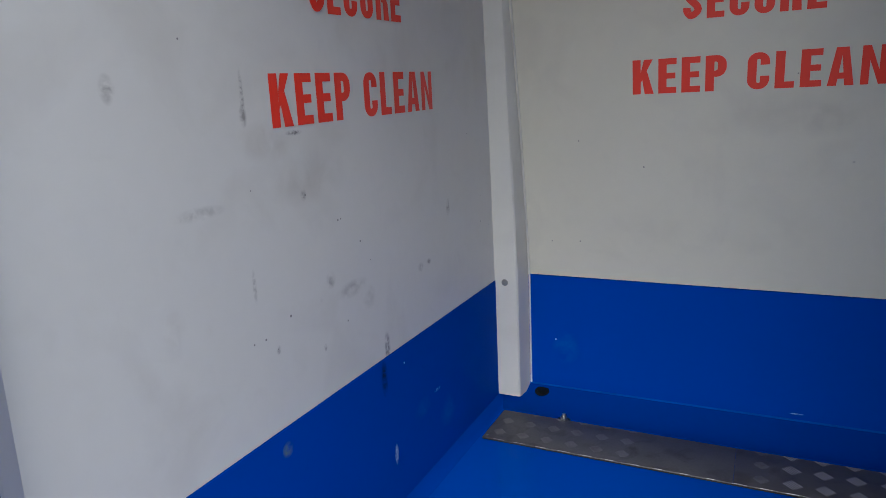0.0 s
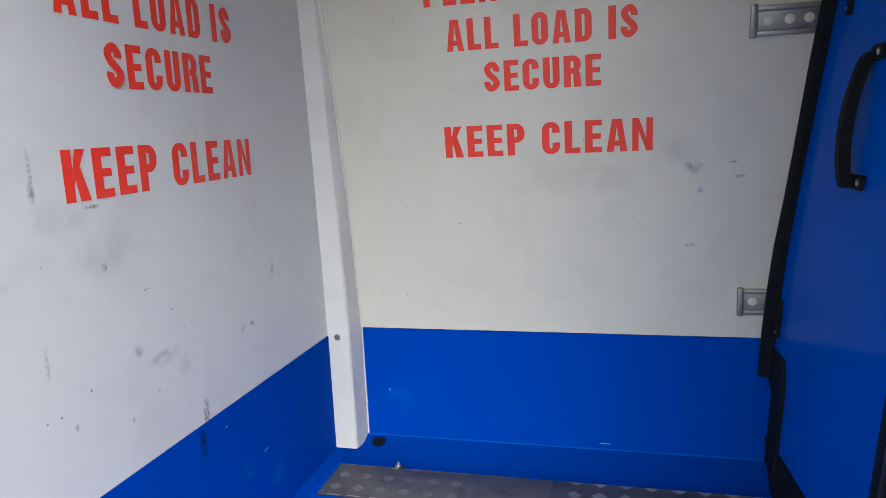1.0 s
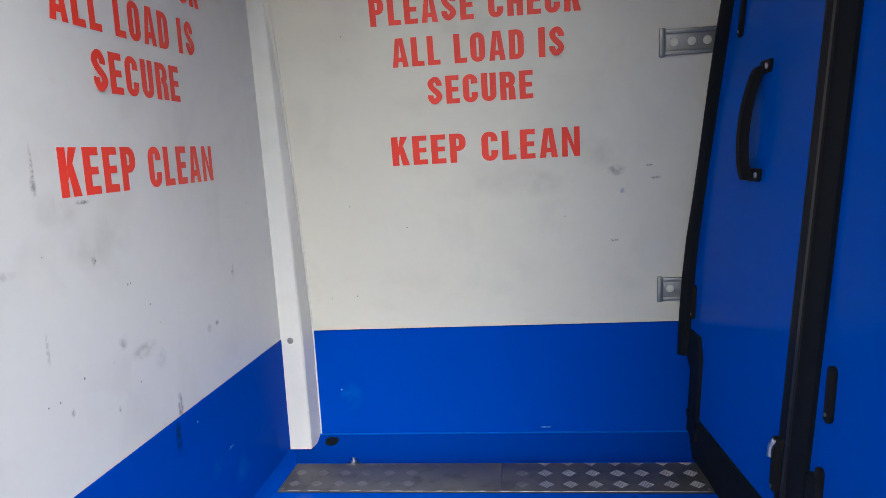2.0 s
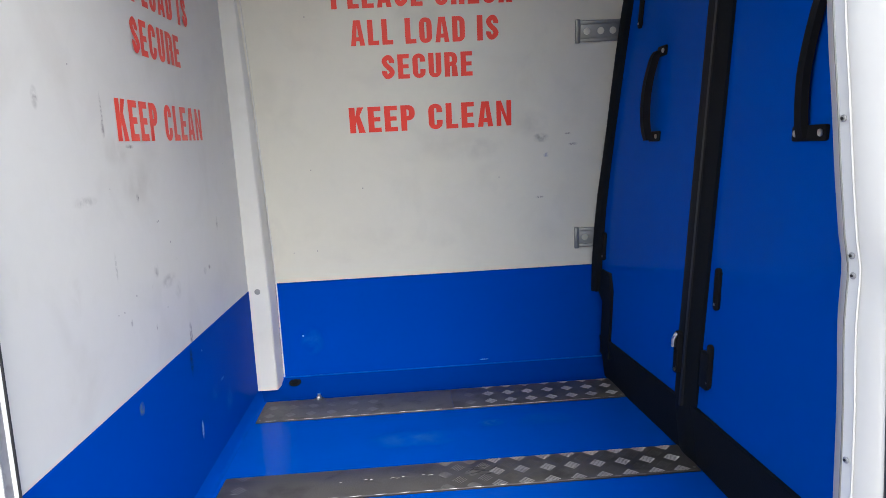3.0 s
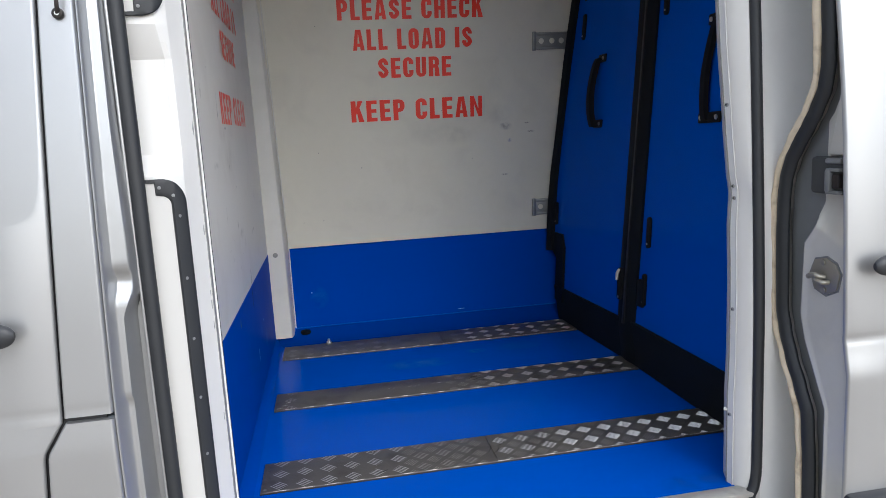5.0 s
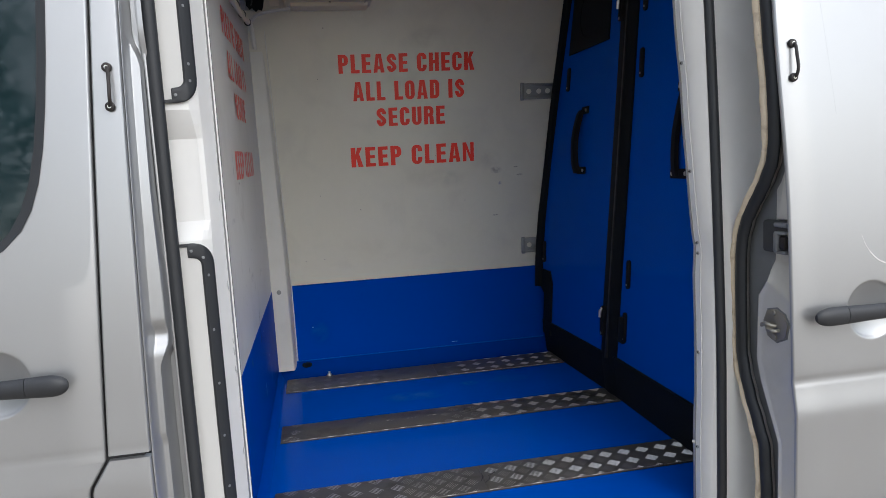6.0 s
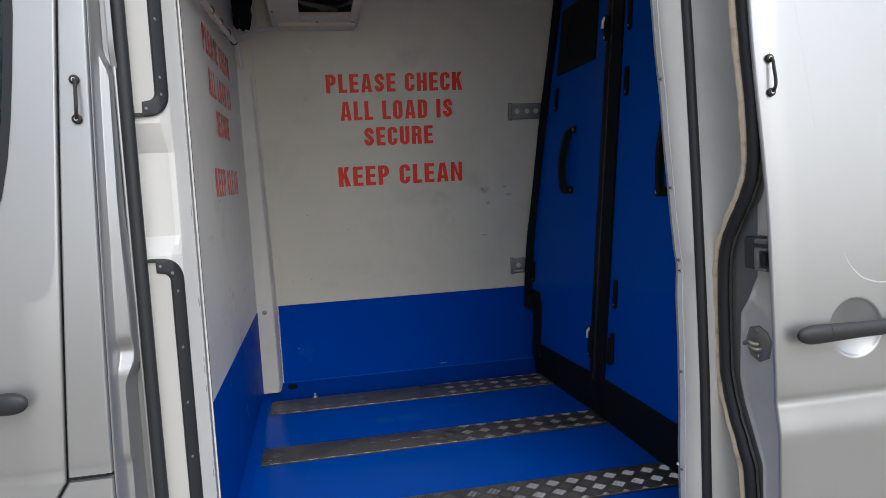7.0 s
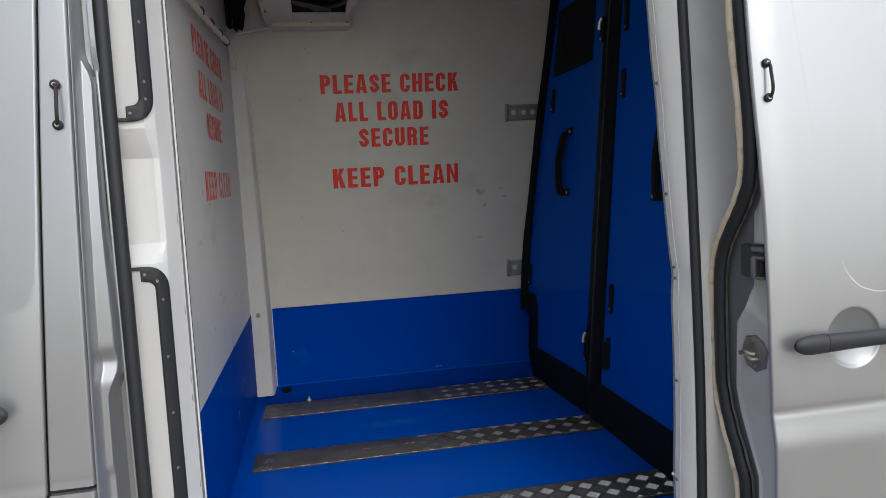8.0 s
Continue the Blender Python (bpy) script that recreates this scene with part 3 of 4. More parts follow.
        for yy in ((y - w / 2 + 0.016, y + w / 2 - 0.016) if w > 0.09 else (y - w / 2 + 0.016,)):
            part("bolt", disc((part_x(yy, z) - 0.0075, yy, z), (-1, 0, 0), 0.0075, 0.004, 12, 0.001), steel, strap)


strap_handle([px(1.615, 1.180, 0.010), px(1.624, 1.160, 0.017), px(1.630, 1.10, 0.026), px(1.630, 1.04, 0.030), px(1.624, 0.98, 0.029), px(1.615, 0.935, 0.025), px(1.610, 0.903, 0.016)], [((1.597, 1.178), 0.062), ((1.592, 0.915), 0.075)])
strap_handle([px(0.745, 1.190, 0.008), px(0.762, 1.165, 0.011), px(0.780, 1.10, 0.014), px(0.792, 1.03, 0.016), px(0.794, 0.97, 0.015), px(0.792, 0.925, 0.013), px(0.790, 0.895, 0.008)], [((0.755, 1.185), 0.10), ((0.772, 0.903), 0.115)], 0.015, 0.007)
for y, z0, z1 in ((1.268, 0.248, 0.368), (1.212, 1.479, 1.57)):
    latch = part("latch", on_panel(rounded(0.03, z1 - z0, 0.008, 3, y, (z0 + z1) / 2), 0.0, 0.034, 0.004), webbing, partition, "black over-centre latch")
    part("lever", tube([px(y, z1 - 0.005, 0.032), px(y + 0.004, z1 - 0.02, 0.039), px(y + 0.006, z1 - 0.045, 0.039)], 0.0065, 8), steel, latch, "bright steel lever")
    part("screw", disc(px(y, z0 + 0.01, 0.033), (-1, 0, 0), 0.0055, 0.003, 8), steel, latch)
part("latch_plate", on_panel(rounded(0.045, 0.10, 0.006, 3, 1.14, 0.295), 0.0, 0.012, 0.003), foam, partition)

# load rails let into the far wall
def load_rail(z0, z1, holes):
    zc = (z0 + z1) / 2
    slope = math.degrees(math.atan2(lean(z1) - lean(z0), z1 - z0))
    r = thing("load_rail", (0.6, far(zc), zc), "short galvanised steel load rail screwed to the white wall", "load rail", "load rails on the wall")
    def put(bm):
        bm.transform(Matrix.Translation((0, far(zc), zc)) @ Matrix.Rotation(radians(slope), 4, "X"))
        return bm
    h = z1 - z0
    part("channel", put(block(0.492, 0.70, -0.004, 0.002, -h / 2 + 0.012, h / 2 - 0.012, 0.001)), dull_steel, r)
    part("lip", put(block(0.492, 0.70, -0.013, 0.0, h / 2 - 0.018, h / 2 - 0.004, 0.003)), dull_steel, r)
    part("lip", put(block(0.492, 0.70, -0.013, 0.0, -h / 2 + 0.004, -h / 2 + 0.018, 0.003)), dull_steel, r)
    part("end_cap", put(block(0.478, 0.496, -0.016, 0.0, -h / 2, h / 2, 0.004)), dull_steel, r, "grey plastic end cap")
    for x in holes:
        part("hole_rim", put(disc((x, -0.0038, 0), (0, -1, 0), 0.0125, 0.0022, 16, 0.0006)), white_far, r, "pale round rail hole")


load_rail(1.265, 1.349, (0.522, 0.573, 0.618))
load_rail(0.499, 0.584, (0.520,))

# ---- red lettering ----
WIDTHS = {"K": 0.60, "E": 0.51, "P": 0.56, "C": 0.56, "L": 0.48, "A": 0.62, "N": 0.60, "S": 0.56, "H": 0.58, "D": 0.56, "O": 0.56, "I": 0.25, "U": 0.56, "R": 0.58}
STEM, ARM, GAP, SPACE = 0.235, 0.175, 0.14, 0.26


def bar(x0, x1, y0, y1):
    return [(x0, y0), (x1, y0), (x1, y1), (x0, y1)]


def ribbon(a, b):
    """Quads between two lines of points."""
    return [[a[i], a[i + 1], b[i + 1], b[i]] for i in range(len(a) - 1)]


def corner(cx, cy, rx, ry, a0, a1, n=6):
    return [(cx + rx * math.cos(t), cy + ry * math.sin(t)) for t in steps(a0, a1, n)]


def bowl(x, w, y0, y1):
    """The rounded stroke of D, P and R, open at x."""
    q, r = math.pi / 2, min(0.26, (y1 - y0) * 0.45)
    r2 = 0.055
    out = [(x, y1)] + corner(w - r, y1 - r, r, r, q, 0) + corner(w - r, y0 + r, r, r, 0, -q) + [(x, y0)]
    inn = [(x, y1 - ARM)] + corner(w - STEM - r2, y1 - ARM - r2, r2, r2, q, 0) + corner(w - STEM - r2, y0 + ARM + r2, r2, r2, 0, -q) + [(x, y0 + ARM)]
    return ribbon(out, inn)


def round_end(w, top):
    """Half of the ring of C and O, open at mid height."""
    q, r, r2 = math.pi / 2, 0.26, 0.040
    def turn(y):
        return y if not top else 1 - y
    out = [(0, 0.5), (0, r)] + corner(r, r, r, r, 2 * q, 3 * q) + corner(w - r, r, r, r, -q, 0) + [(w, 0.5)]
    inn = [(STEM, 0.5), (STEM, ARM + r2)] + corner(STEM + r2, ARM + r2, r2, r2, 2 * q, 3 * q) + corner(w - STEM - r2, ARM + r2, r2, r2, -q, 0) + [(w - STEM, 0.5)]
    return [(x, turn(y)) for x, y in out], [(x, turn(y)) for x, y in inn]


def snake(w):
    """The double bend of S, drawn as a broad stroke about its middle line."""
    mid = arc_line([(w - 0.12, 0.66, 0), (w - 0.12, 0.76, 0), (w / 2 + 0.03, 0.905, 0), (0.13, 0.78, 0), (0.17, 0.62, 0), (w / 2, 0.5, 0), (w - 0.16, 0.385, 0), (w - 0.12, 0.24, 0), (w / 2 - 0.03, 0.095, 0), (0.12, 0.24, 0), (0.12, 0.34, 0)], 4)
    a, b = [], []
    for i, p in enumerate(mid):
        d = (mid[min(i + 1, len(mid) - 1)] - mid[max(i - 1, 0)]).normalized()
        t = 0.088 + 0.022 * abs(d.y)
        a.append((p.x - d.y * t, p.y + d.x * t))
        b.append((p.x + d.y * t, p.y - d.x * t))
    return ribbon(a, b)


def glyph(ch):
    """A heavy condensed capital as flat pieces, one high, its width from the table."""
    w = WIDTHS[ch]
    stem = bar(0, STEM, 0, 1)
    if ch == "I":
        return [bar(0, w, 0, 1)]
    if ch == "L":
        return [stem, bar(STEM, w, 0, ARM)]
    if ch == "E":
        return [stem, bar(STEM, w, 0, ARM), bar(STEM, w - 0.03, 0.42, 0.42 + ARM * 0.95), bar(STEM, w, 1 - ARM, 1)]
    if ch == "H":
        return [stem, bar(STEM, w - STEM, 0.41, 0.60), bar(w - STEM, w, 0, 1)]
    if ch == "N":
        return [bar(0, 0.19, 0, 1), [(0.19, 1), (0.19, 0.62), (w - 0.19, 0), (w - 0.19, 0.38)], bar(w - 0.19, w, 0, 1)]
    if ch == "K":
        return [stem, [(STEM, 0.33), (w - 0.02, 1), (w - 0.27, 1), (STEM, 0.63)], [(w - 0.25, 0), (w + 0.01, 0), (0.415, 0.67), (0.27, 0.47)]]
    if ch == "A":
        return [[(0, 0), (0.215, 0), (w / 2, 0.80), (w / 2, 1), (w / 2 - 0.145, 1)], [(w, 0), (w / 2 + 0.145, 1), (w / 2, 1), (w / 2, 0.80), (w - 0.215, 0)], [(0.17, 0.18), (w - 0.17, 0.18), (w - 0.22, 0.34), (0.22, 0.34)]]
    if ch == "D":
        return [stem] + bowl(STEM, w, 0, 1)
    if ch == "P":
        return [stem] + bowl(STEM, w, 0.40, 1)
    if ch == "R":
        return [stem] + bowl(STEM, w - 0.01, 0.43, 1) + [[(w - STEM - 0.02, 0), (w, 0), (w - 0.03, 0.40), (w - 0.10, 0.52), (w - STEM - 0.03, 0.46)]]
    if ch == "U":
        out, inn = round_end(w, False)
        return ribbon([(0, 1)] + out[1:-1] + [(w, 1)], [(STEM, 1)] + inn[1:-1] + [(w - STEM, 1)])
    if ch == "S":
        return snake(w)
    low, high = round_end(w, False), round_end(w, True)
    if ch == "O":
        return ribbon(*low) + ribbon(*high)
    # C: the ring with its mouth open
    lo = [low[k][:-1] + [(low[k][-1][0], 0.36)] for k in (0, 1)]
    hi = [high[k][:-1] + [(high[k][-1][0], 0.66)] for k in (0, 1)]
    return ribbon(*lo) + ribbon(*hi)


def lettering(lines, place, at, label, tilt=0.0):
    """Lines of (words, start, end, bottom, top); place(u, v, d) puts a point on the wall, d in front of it."""
    sign = thing("lettering", at, label, "lettering", "red notices on the walls")
    for words, u0, u1, v0, v1 in lines:
        total = sum((SPACE if ch == " " else WIDTHS[ch]) + GAP for ch in words) - GAP
        k, x = (u1 - u0) / total, 0.0
        for ch in words:
            w = SPACE if ch == " " else WIDTHS[ch]
            if ch != " ":
                bm = bmesh.new()
                for layer, piece in enumerate(glyph(ch)):
                    d = 0.0001 * layer if ch in "KARS" else 0.0
                    us = [u0 + (x + a) * k for a, b in piece]
                    bm.faces.new([bm.verts.new(place(u, v0 + b * (v1 - v0) + tilt * (u - (u0 + u1) / 2), d)) for u, (a, b) in zip(us, piece)])
                bmesh.ops.remove_doubles(bm, verts=bm.verts[:], dist=0.00002)
                part("letter", bm, red_paint, sign, shade=False)
            x += w + GAP
    return sign


NOTICE = (("PLEASE CHECK", -0.392, 0.250, 1.416, 1.499), ("ALL LOAD IS", -0.333, 0.199, 1.291, 1.377), ("SECURE", -0.229, 0.101, 1.171, 1.256), ("KEEP CLEAN", -0.360, 0.241, 0.985, 1.077))
lettering(NOTICE, lambda u, v, d: (u, far(v) - 0.0012 - d, v), (-0.06, 1.98, 1.25), "red painted capital letters on the white side wall")
lettering([(w, a + 1.328, b + 1.348, c + d2, d + d2) for (w, a, b, c, d), d2 in zip(NOTICE, (0.002, -0.001, -0.002, -0.017))], lambda u, v, d: (X_FRONT + 0.0012 + d, u, v), (-0.78, 1.26, 1.22), "red painted capital letters on the white bulkhead", 0.02)

# ---- small things in the load space ----
stud = thing("floor_stud", (-0.541, 1.925, 0.0), "small bright steel stud standing on the blue floor", "stud")
part("washer", disc((-0.541, 1.925, 0.0), (0, 0, 1), 0.021, 0.003, 16, 0.001), rust, stud)
part("nut", disc((-0.541, 1.925, 0.003), (0, 0, 1), 0.0115, 0.010, 6, 0.001), steel, stud)
part("shank", disc((-0.541, 1.925, 0.013), (0, 0, 1), 0.006, 0.011, 10, 0.001), steel, stud)
plug = thing("drain_plug", (-0.645, 2.035, 0.0), "black rubber drain plug in the blue floor", "plug")
part("rim", disc((-0.645, 2.034, 0.0345), (0, -0.3, 1), 0.024, 0.005, 16, 0.002), foam, plug)
part("cap", disc((-0.645, 2.033, 0.039), (0, -0.3, 1), 0.015, 0.004, 14, 0.0015), foam, plug)

# ---- the van's outside ----
SKIN, DOOR_SKIN, Z_LOW, Z_HIGH = 0.165, 0.07, -0.36, 2.05
VZ = steps(Z_LOW, 0.27, 6) + steps(0.281, 0.39, 10) + steps(0.394, 0.446, 26) + steps(0.46, 0.505, 3) + steps(0.51, 0.66, 56) + steps(0.68, Z_HIGH, 17)


def swage(z):
    """The side bulges out a little below the waist crease."""
    t = min(1.0, max(0.0, 0.424 - z) / 0.072)
    return -0.012 * (0.6 * t + 0.4 * smooth(0.0, 1.0, t)) + 0.0018 * math.exp(-((z - 0.432) / 0.010) ** 2)


def skin(z):
    return SKIN + 0.6 * lean(z) + 0.4 * swage(z)


def seam_x(z):
    """The rear edge of the front door."""
    if z > 0.411:
        return -1.001 + 0.0533 * min(1.1, z - 0.416)
    if z > 0.353:
        return -1.037 + 0.036 * (z - 0.353) / 0.058
    return -1.037 - 0.08 * (0.353 - z)


def pillar_x(z):
    return -0.916 + 0.0187 * min(1.2, max(0.0, z - 0.42))


def pane_x(z):
    """The rear edge of the front door's window."""
    return max(-2.2, -1.012 - 0.03 * max(0.0, 1.34 - z) - 0.0118 / max(0.004, z - 0.76))


van = thing("van", (0.0, 1.1, -0.62), "silver panel van with its side door slid open", "van")


def panel(name, left, right, zs, face, mat, label="", parent=None, nu=6, thick=0.02, round_edges=True, cup=None):
    """A body panel between two edge lines; the edges turn in; cup is a round dish (x, z, radius) pressed into it."""
    ks = [(k, 0.0) for k in steps(0.06, 0.94, nu)]
    def place(ko, z):
        a, b = left(z), right(z)
        x = a + (b - a) * ko[0] + ko[1]
        e = min(x - a, b - x)
        turn = 0.005 * max(0.0, 1 - e / 0.004) ** 2 if round_edges else 0.0
        if cup:
            q = ((x - cup[0]) ** 2 + (z - cup[1]) ** 2) ** 0.5 / cup[2]
            turn += 0.002 * (1 - smooth(0.90, 1.0, q)) + 0.015 * max(0.0, 1 - q * q)
        return (x, face(z) + turn, z)
    if cup:
        ks = sorted(ks + [((x - left(cup[1])) / (right(cup[1]) - left(cup[1])), 0.0) for x in steps(cup[0] - 1.05 * cup[2], cup[0] + 1.05 * cup[2], 56)])
    ends = (0.0, 0.001, 0.002, 0.004) if round_edges else (0.0,)
    ks = [(0.0, e) for e in ends] + ks + [(1.0, -e) for e in ends[::-1]]
    return part(name, sheet(place, ks, zs, (0, thick, 0)), mat, parent or van, label)


# front door with its window
door_rows = [z for z in VZ if z < 0.755] + [0.7699, 0.7705, 0.773, 0.778, 0.785, 0.795, 0.81, 0.83, 0.855, 0.89, 0.93, 0.98, 1.05, 1.13, 1.22, 1.33, 1.45]
front_door = panel("front_door", lambda z: -2.2 if z < 0.7698 else pane_x(z), lambda z: seam_x(z) - 0.0022, door_rows, skin, silver, "silver front door", thick=0.004, cup=(-1.19, 0.590, 0.068))
win_rows = [z for z in door_rows if z > 0.7702]
part("window_seal", sheet(lambda k, z: (pane_x(z) + 0.004 - k * (0.018 + 0.006 * (1 - smooth(0.78, 1.05, z))), skin(z) - 0.002 + 0.004 * k, z), [0, 0.1, 0.9, 1], win_rows, (0, 0.012, 0)), rubber, front_door, "black window surround")
part("window_seal", sheet(lambda k, z: (k, skin(0.77) - 0.001, 0.768 + z), [-2.2, -1.6], [0, 0.03], (0, 0.012, 0)), rubber, front_door, "black window surround")
pane = part("window_pane", sheet(lambda k, z: (k, skin(z) + 0.008, z), steps(-2.2, -1.02, 6), [z for z in VZ if 0.66 < z < 1.5], (0, 0.004, 0)), glass_mat, front_door, "dark tinted window glass")
pane.visible_shadow = False


def pull_handle(x, z0, z1, face, door, side):
    """A small rusty D handle on two round feet."""
    y = lambda z: face(z)
    part("pull_handle", tube(arc_line([(x, y(z1) - 0.008, z1), (x + side * 0.010, y(z1) - 0.014, z1 - 0.006), (x + side * 0.012, y(z1) - 0.017, z1 - 0.022), (x + side * 0.012, y(z0) - 0.017, z0 + 0.022), (x + side * 0.008, y(z0) - 0.014, z0 + 0.006), (x, y(z0) - 0.008, z0)], 5), 0.0036, 10), rust, door, "small weathered pull handle")
    for z in (z0, z1):
        part("boss", disc((x, y(z) + 0.001, z), (0, -1, 0), 0.0098, 0.011, 16, 0.004), rust, door)
        part("screw", disc((x, y(z) - 0.009, z), (0, -1, 0), 0.004, 0.002, 10), steel, door)


# B pillar, filler flap and the small panel gaps
pillar = panel("pillar_panel", lambda z: seam_x(z) + 0.0022, lambda z: pillar_x(z), [0.420] + [z for z in VZ if z > 0.424], skin, silver, "silver door pillar panel")
flap = panel("filler_flap", lambda z: seam_x(z) + 0.004, lambda z: pillar_x(z), [z for z in VZ if z < 0.405] + [0.4095], skin, silver, "silver fuel filler flap")
part("gap", sheet(lambda k, z: (-1.07 + 0.14 * k, skin(z) + 0.014, z), [0, 1], VZ, (0, 0.004, 0)), black, van)
pull_handle(-0.926, 1.126, 1.203, skin, pillar, 0.35)


def door_bar(x0, x1, joint, z, face, door, toward):
    """A dark grey bar handle; toward is +1 or -1, the way from its free end."""
    def bar(a, b, name):
        pts, rad = [], []
        for x in steps(a, b, 30):
            e = (x - x0) / (x1 - x0)
            rad.append(0.0225 * (1 - 0.90 * (1 - min(1.0, e / 0.15)) ** 2.4) ** 0.5 * (0.9 + 0.1 * math.cos(5 * e)))
            pts.append((x, face(z) - 0.036 + 0.010 * e, z))
        return part(name, tube(pts, rad, 16, (0.6, 1.0)), dark_grey, door, "dark grey plastic door handle")
    bar(x0, joint - 0.0006 * toward, "handle_end")
    bar(joint + 0.0006 * toward, x1, "handle_bar")


door_bar(-1.044, -1.30, -1.12, 0.588, skin, front_door, -1)

# ribbed door channel between the pillar panel and the seal
def channel(w, z):
    """A pressed steel channel: a step in from the panel edge, a flat rib that jogs at the top and narrows below a small ledge, then a deep valley by the seal."""
    b = 0.72 + 0.12 * (1 - smooth(0.72, 0.98, z))
    b = 0.50 + (b - 0.50) * smooth(0.580, 0.636, z)
    b = 0.14 + (b - 0.14) * (1 - smooth(1.205, 1.285, z))
    u = b * w / 0.5 if w < 0.5 else b + (1 - b) * (w - 0.5) / 0.5
    x = pillar_x(z) + 0.002 + (-0.862 - pillar_x(z)) * u
    lift = 0.030 * smooth(1.16, 1.30, z)
    plateau = skin(z) + 0.008 + 0.026 * smooth(0.0, 0.26, u) + 0.004 * u
    dent = (0.015 * (1 - min(1.0, max(0.0, (z - 0.662) / 0.016))) * min(1.0, max(0.0, (z - 0.618) / 0.026)) + 0.010 * (1 - smooth(0.424, 0.434, z))) * smooth(0.12, 0.30, u)
    valley = 0.272 + 0.15 * lean(z) - lift * smooth(0.60, 0.72, u)
    return (x, plateau + dent + (valley - plateau - dent) * smooth(b - 0.05, b + 0.10, u), z)


part("door_channel", sheet(channel, steps(0, 1, 48), steps(Z_LOW, 0.40, 6) + steps(0.41, 1.42, 110) + steps(1.47, 1.9, 5), (-0.004, 0.01, 0)), jamb_silver, van, "silver pressed door channel")

JZ = [Z_LOW + 0.1] + steps(-0.1, 1.85, 26)


def jamb(y, z, k=0.15):
    return y + k * lean(z)


part("door_seal", tube([(-0.853, jamb(0.267, z), z) for z in JZ], 0.0150, 14), rubber, van, "black rubber door seal")
part("seal_lip", tube([(-0.866, jamb(0.257, z), z) for z in JZ], 0.0032, 8), jamb_silver, van)
JPROFILE = [(-0.872, 0.291), (-0.848, 0.294), (-0.818, 0.298), (-0.804, 0.300), (-0.795, 0.303), (-0.785, 0.313), (-0.777, 0.324), (-0.768, 0.350), (-0.7605, 0.374), (-0.7575, 0.380), (-0.7570, 0.395), (-0.7555, 0.404), (-0.7575, 0.412), (-0.79, 0.414)]


def jamb_face(k, z):
    """The lined jamb; between the two covers it is hollowed, with sloping ends."""
    x, y = JPROFILE[k]
    hollow = min(1.0, max(0.0, (z - 0.838) / 0.042)) * (1 - min(1.0, max(0.0, (z - 1.063) / 0.062)))
    if k < 7:
        y += (0.030, 0.030, 0.030, 0.030, 0.026, 0.018, 0.008)[k] * hollow
        x += 0.006 * hollow if k in (3, 4, 5) else 0.0
    return (x, jamb(y, z), z)


part("door_jamb", sheet(jamb_face, range(len(JPROFILE)), steps(-0.1, 0.836, 12) + [0.838, 0.840, 0.859, 0.878, 0.880, 0.882] + steps(0.92, 1.02, 3) + [1.061, 1.063, 1.065, 1.094, 1.123, 1.125, 1.127] + steps(1.16, 1.85, 10), (-0.004, 0.01, 0)), white_trim, van, "white lined door jamb with chipped paint", sharp=14)


def on_jamb(h, z):
    """A point h along the jamb's surface from the middle of the rubber edge, towards the seal."""
    if h < 0.012:
        return Vector((-0.7865 - 0.66 * h, jamb(0.3035 - 0.75 * h, z), z))
    return Vector((-0.7944 - (h - 0.012), jamb(0.2945 - 0.16 * (h - 0.012), z), z))


def jamb_cover(z0, z1, turn, out):
    """A cream cover panel with a black riveted rubber edge that turns to the seal at height turn; out is +1 where the rubber runs up from there."""
    part("cover_panel", sheet(lambda k, z: (-0.860 + 0.065 * k, jamb(0.2862 + 0.0105 * k, z), z), [0, 0.5, 1], steps(z0, z1, 8), (0, 0.006, 0)), cream, van, "cream cover panel")
    w, r, rows = 0.0165, 0.034, []
    mid = turn + out * (r + w)
    for z in steps(z0 if out < 0 else z1, mid, 10):
        rows.append(((-w, z), (w, z)))
    for a in steps(0.15, math.pi / 2, 10):
        o, i = r + w, r - w
        rows.append(((r - o * math.cos(a), mid - out * o * math.sin(a)), (r - i * math.cos(a), mid - out * i * math.sin(a))))
    rows += [((0.043, turn), (0.043, turn + out * 0.031)), ((0.0435, turn), (0.0435, turn + out * 0.008)), ((0.060, turn), (0.060, turn + out * 0.007))]
    bm, rings, back = bmesh.new(), [], Vector((-0.003, 0.004, 0))
    for a, b in rows:
        line = [on_jamb(a[0] + (b[0] - a[0]) * k, a[1] + (b[1] - a[1]) * k) for k in (0, 0.08, 0.3, 0.5, 0.7, 0.92, 1)]
        rings.append([bm.verts.new(v) for v in [line[0] + back, line[0]] + [v - back * 0.4 for v in line[1:-1]] + [line[-1], line[-1] + back]])
    for a, b in zip(rings, rings[1:]):
        for k in range(9):
            bm.faces.new((a[k], a[(k + 1) % 9], b[(k + 1) % 9], b[k]))
    bm.faces.new(rings[0]); bm.faces.new(rings[-1][::-1])
    return part("edge_rubber", bm, rubber, van, "black rubber edge strip with rivets")


low_edge = jamb_cover(-0.1, 0.826, 0.833, -1)
high_edge = jamb_cover(1.146, 1.84, 1.139, 1)
for edge, zs in ((low_edge, (0.759, 0.634, 0.509, 0.385, 0.262, 0.14, 0.02)), (high_edge, (1.186, 1.222, 1.345, 1.47, 1.6))):
    for z in zs:
        part("rivet", disc((-0.7885, jamb(0.3000, z), z), (0.72, -0.69, 0), 0.0034, 0.0018, 10, 0.0004), shelf_grey, edge)
for edge, x, y, z in ((low_edge, -0.818, 0.2873, 0.8165), (low_edge, -0.7950, 0.2940, 0.800), (high_edge, -0.818, 0.2873, 1.1555)):
    part("rivet", disc((x, jamb(y, z), z), (0.2, -1, 0), 0.0034, 0.0018, 10, 0.0004), shelf_grey, edge)
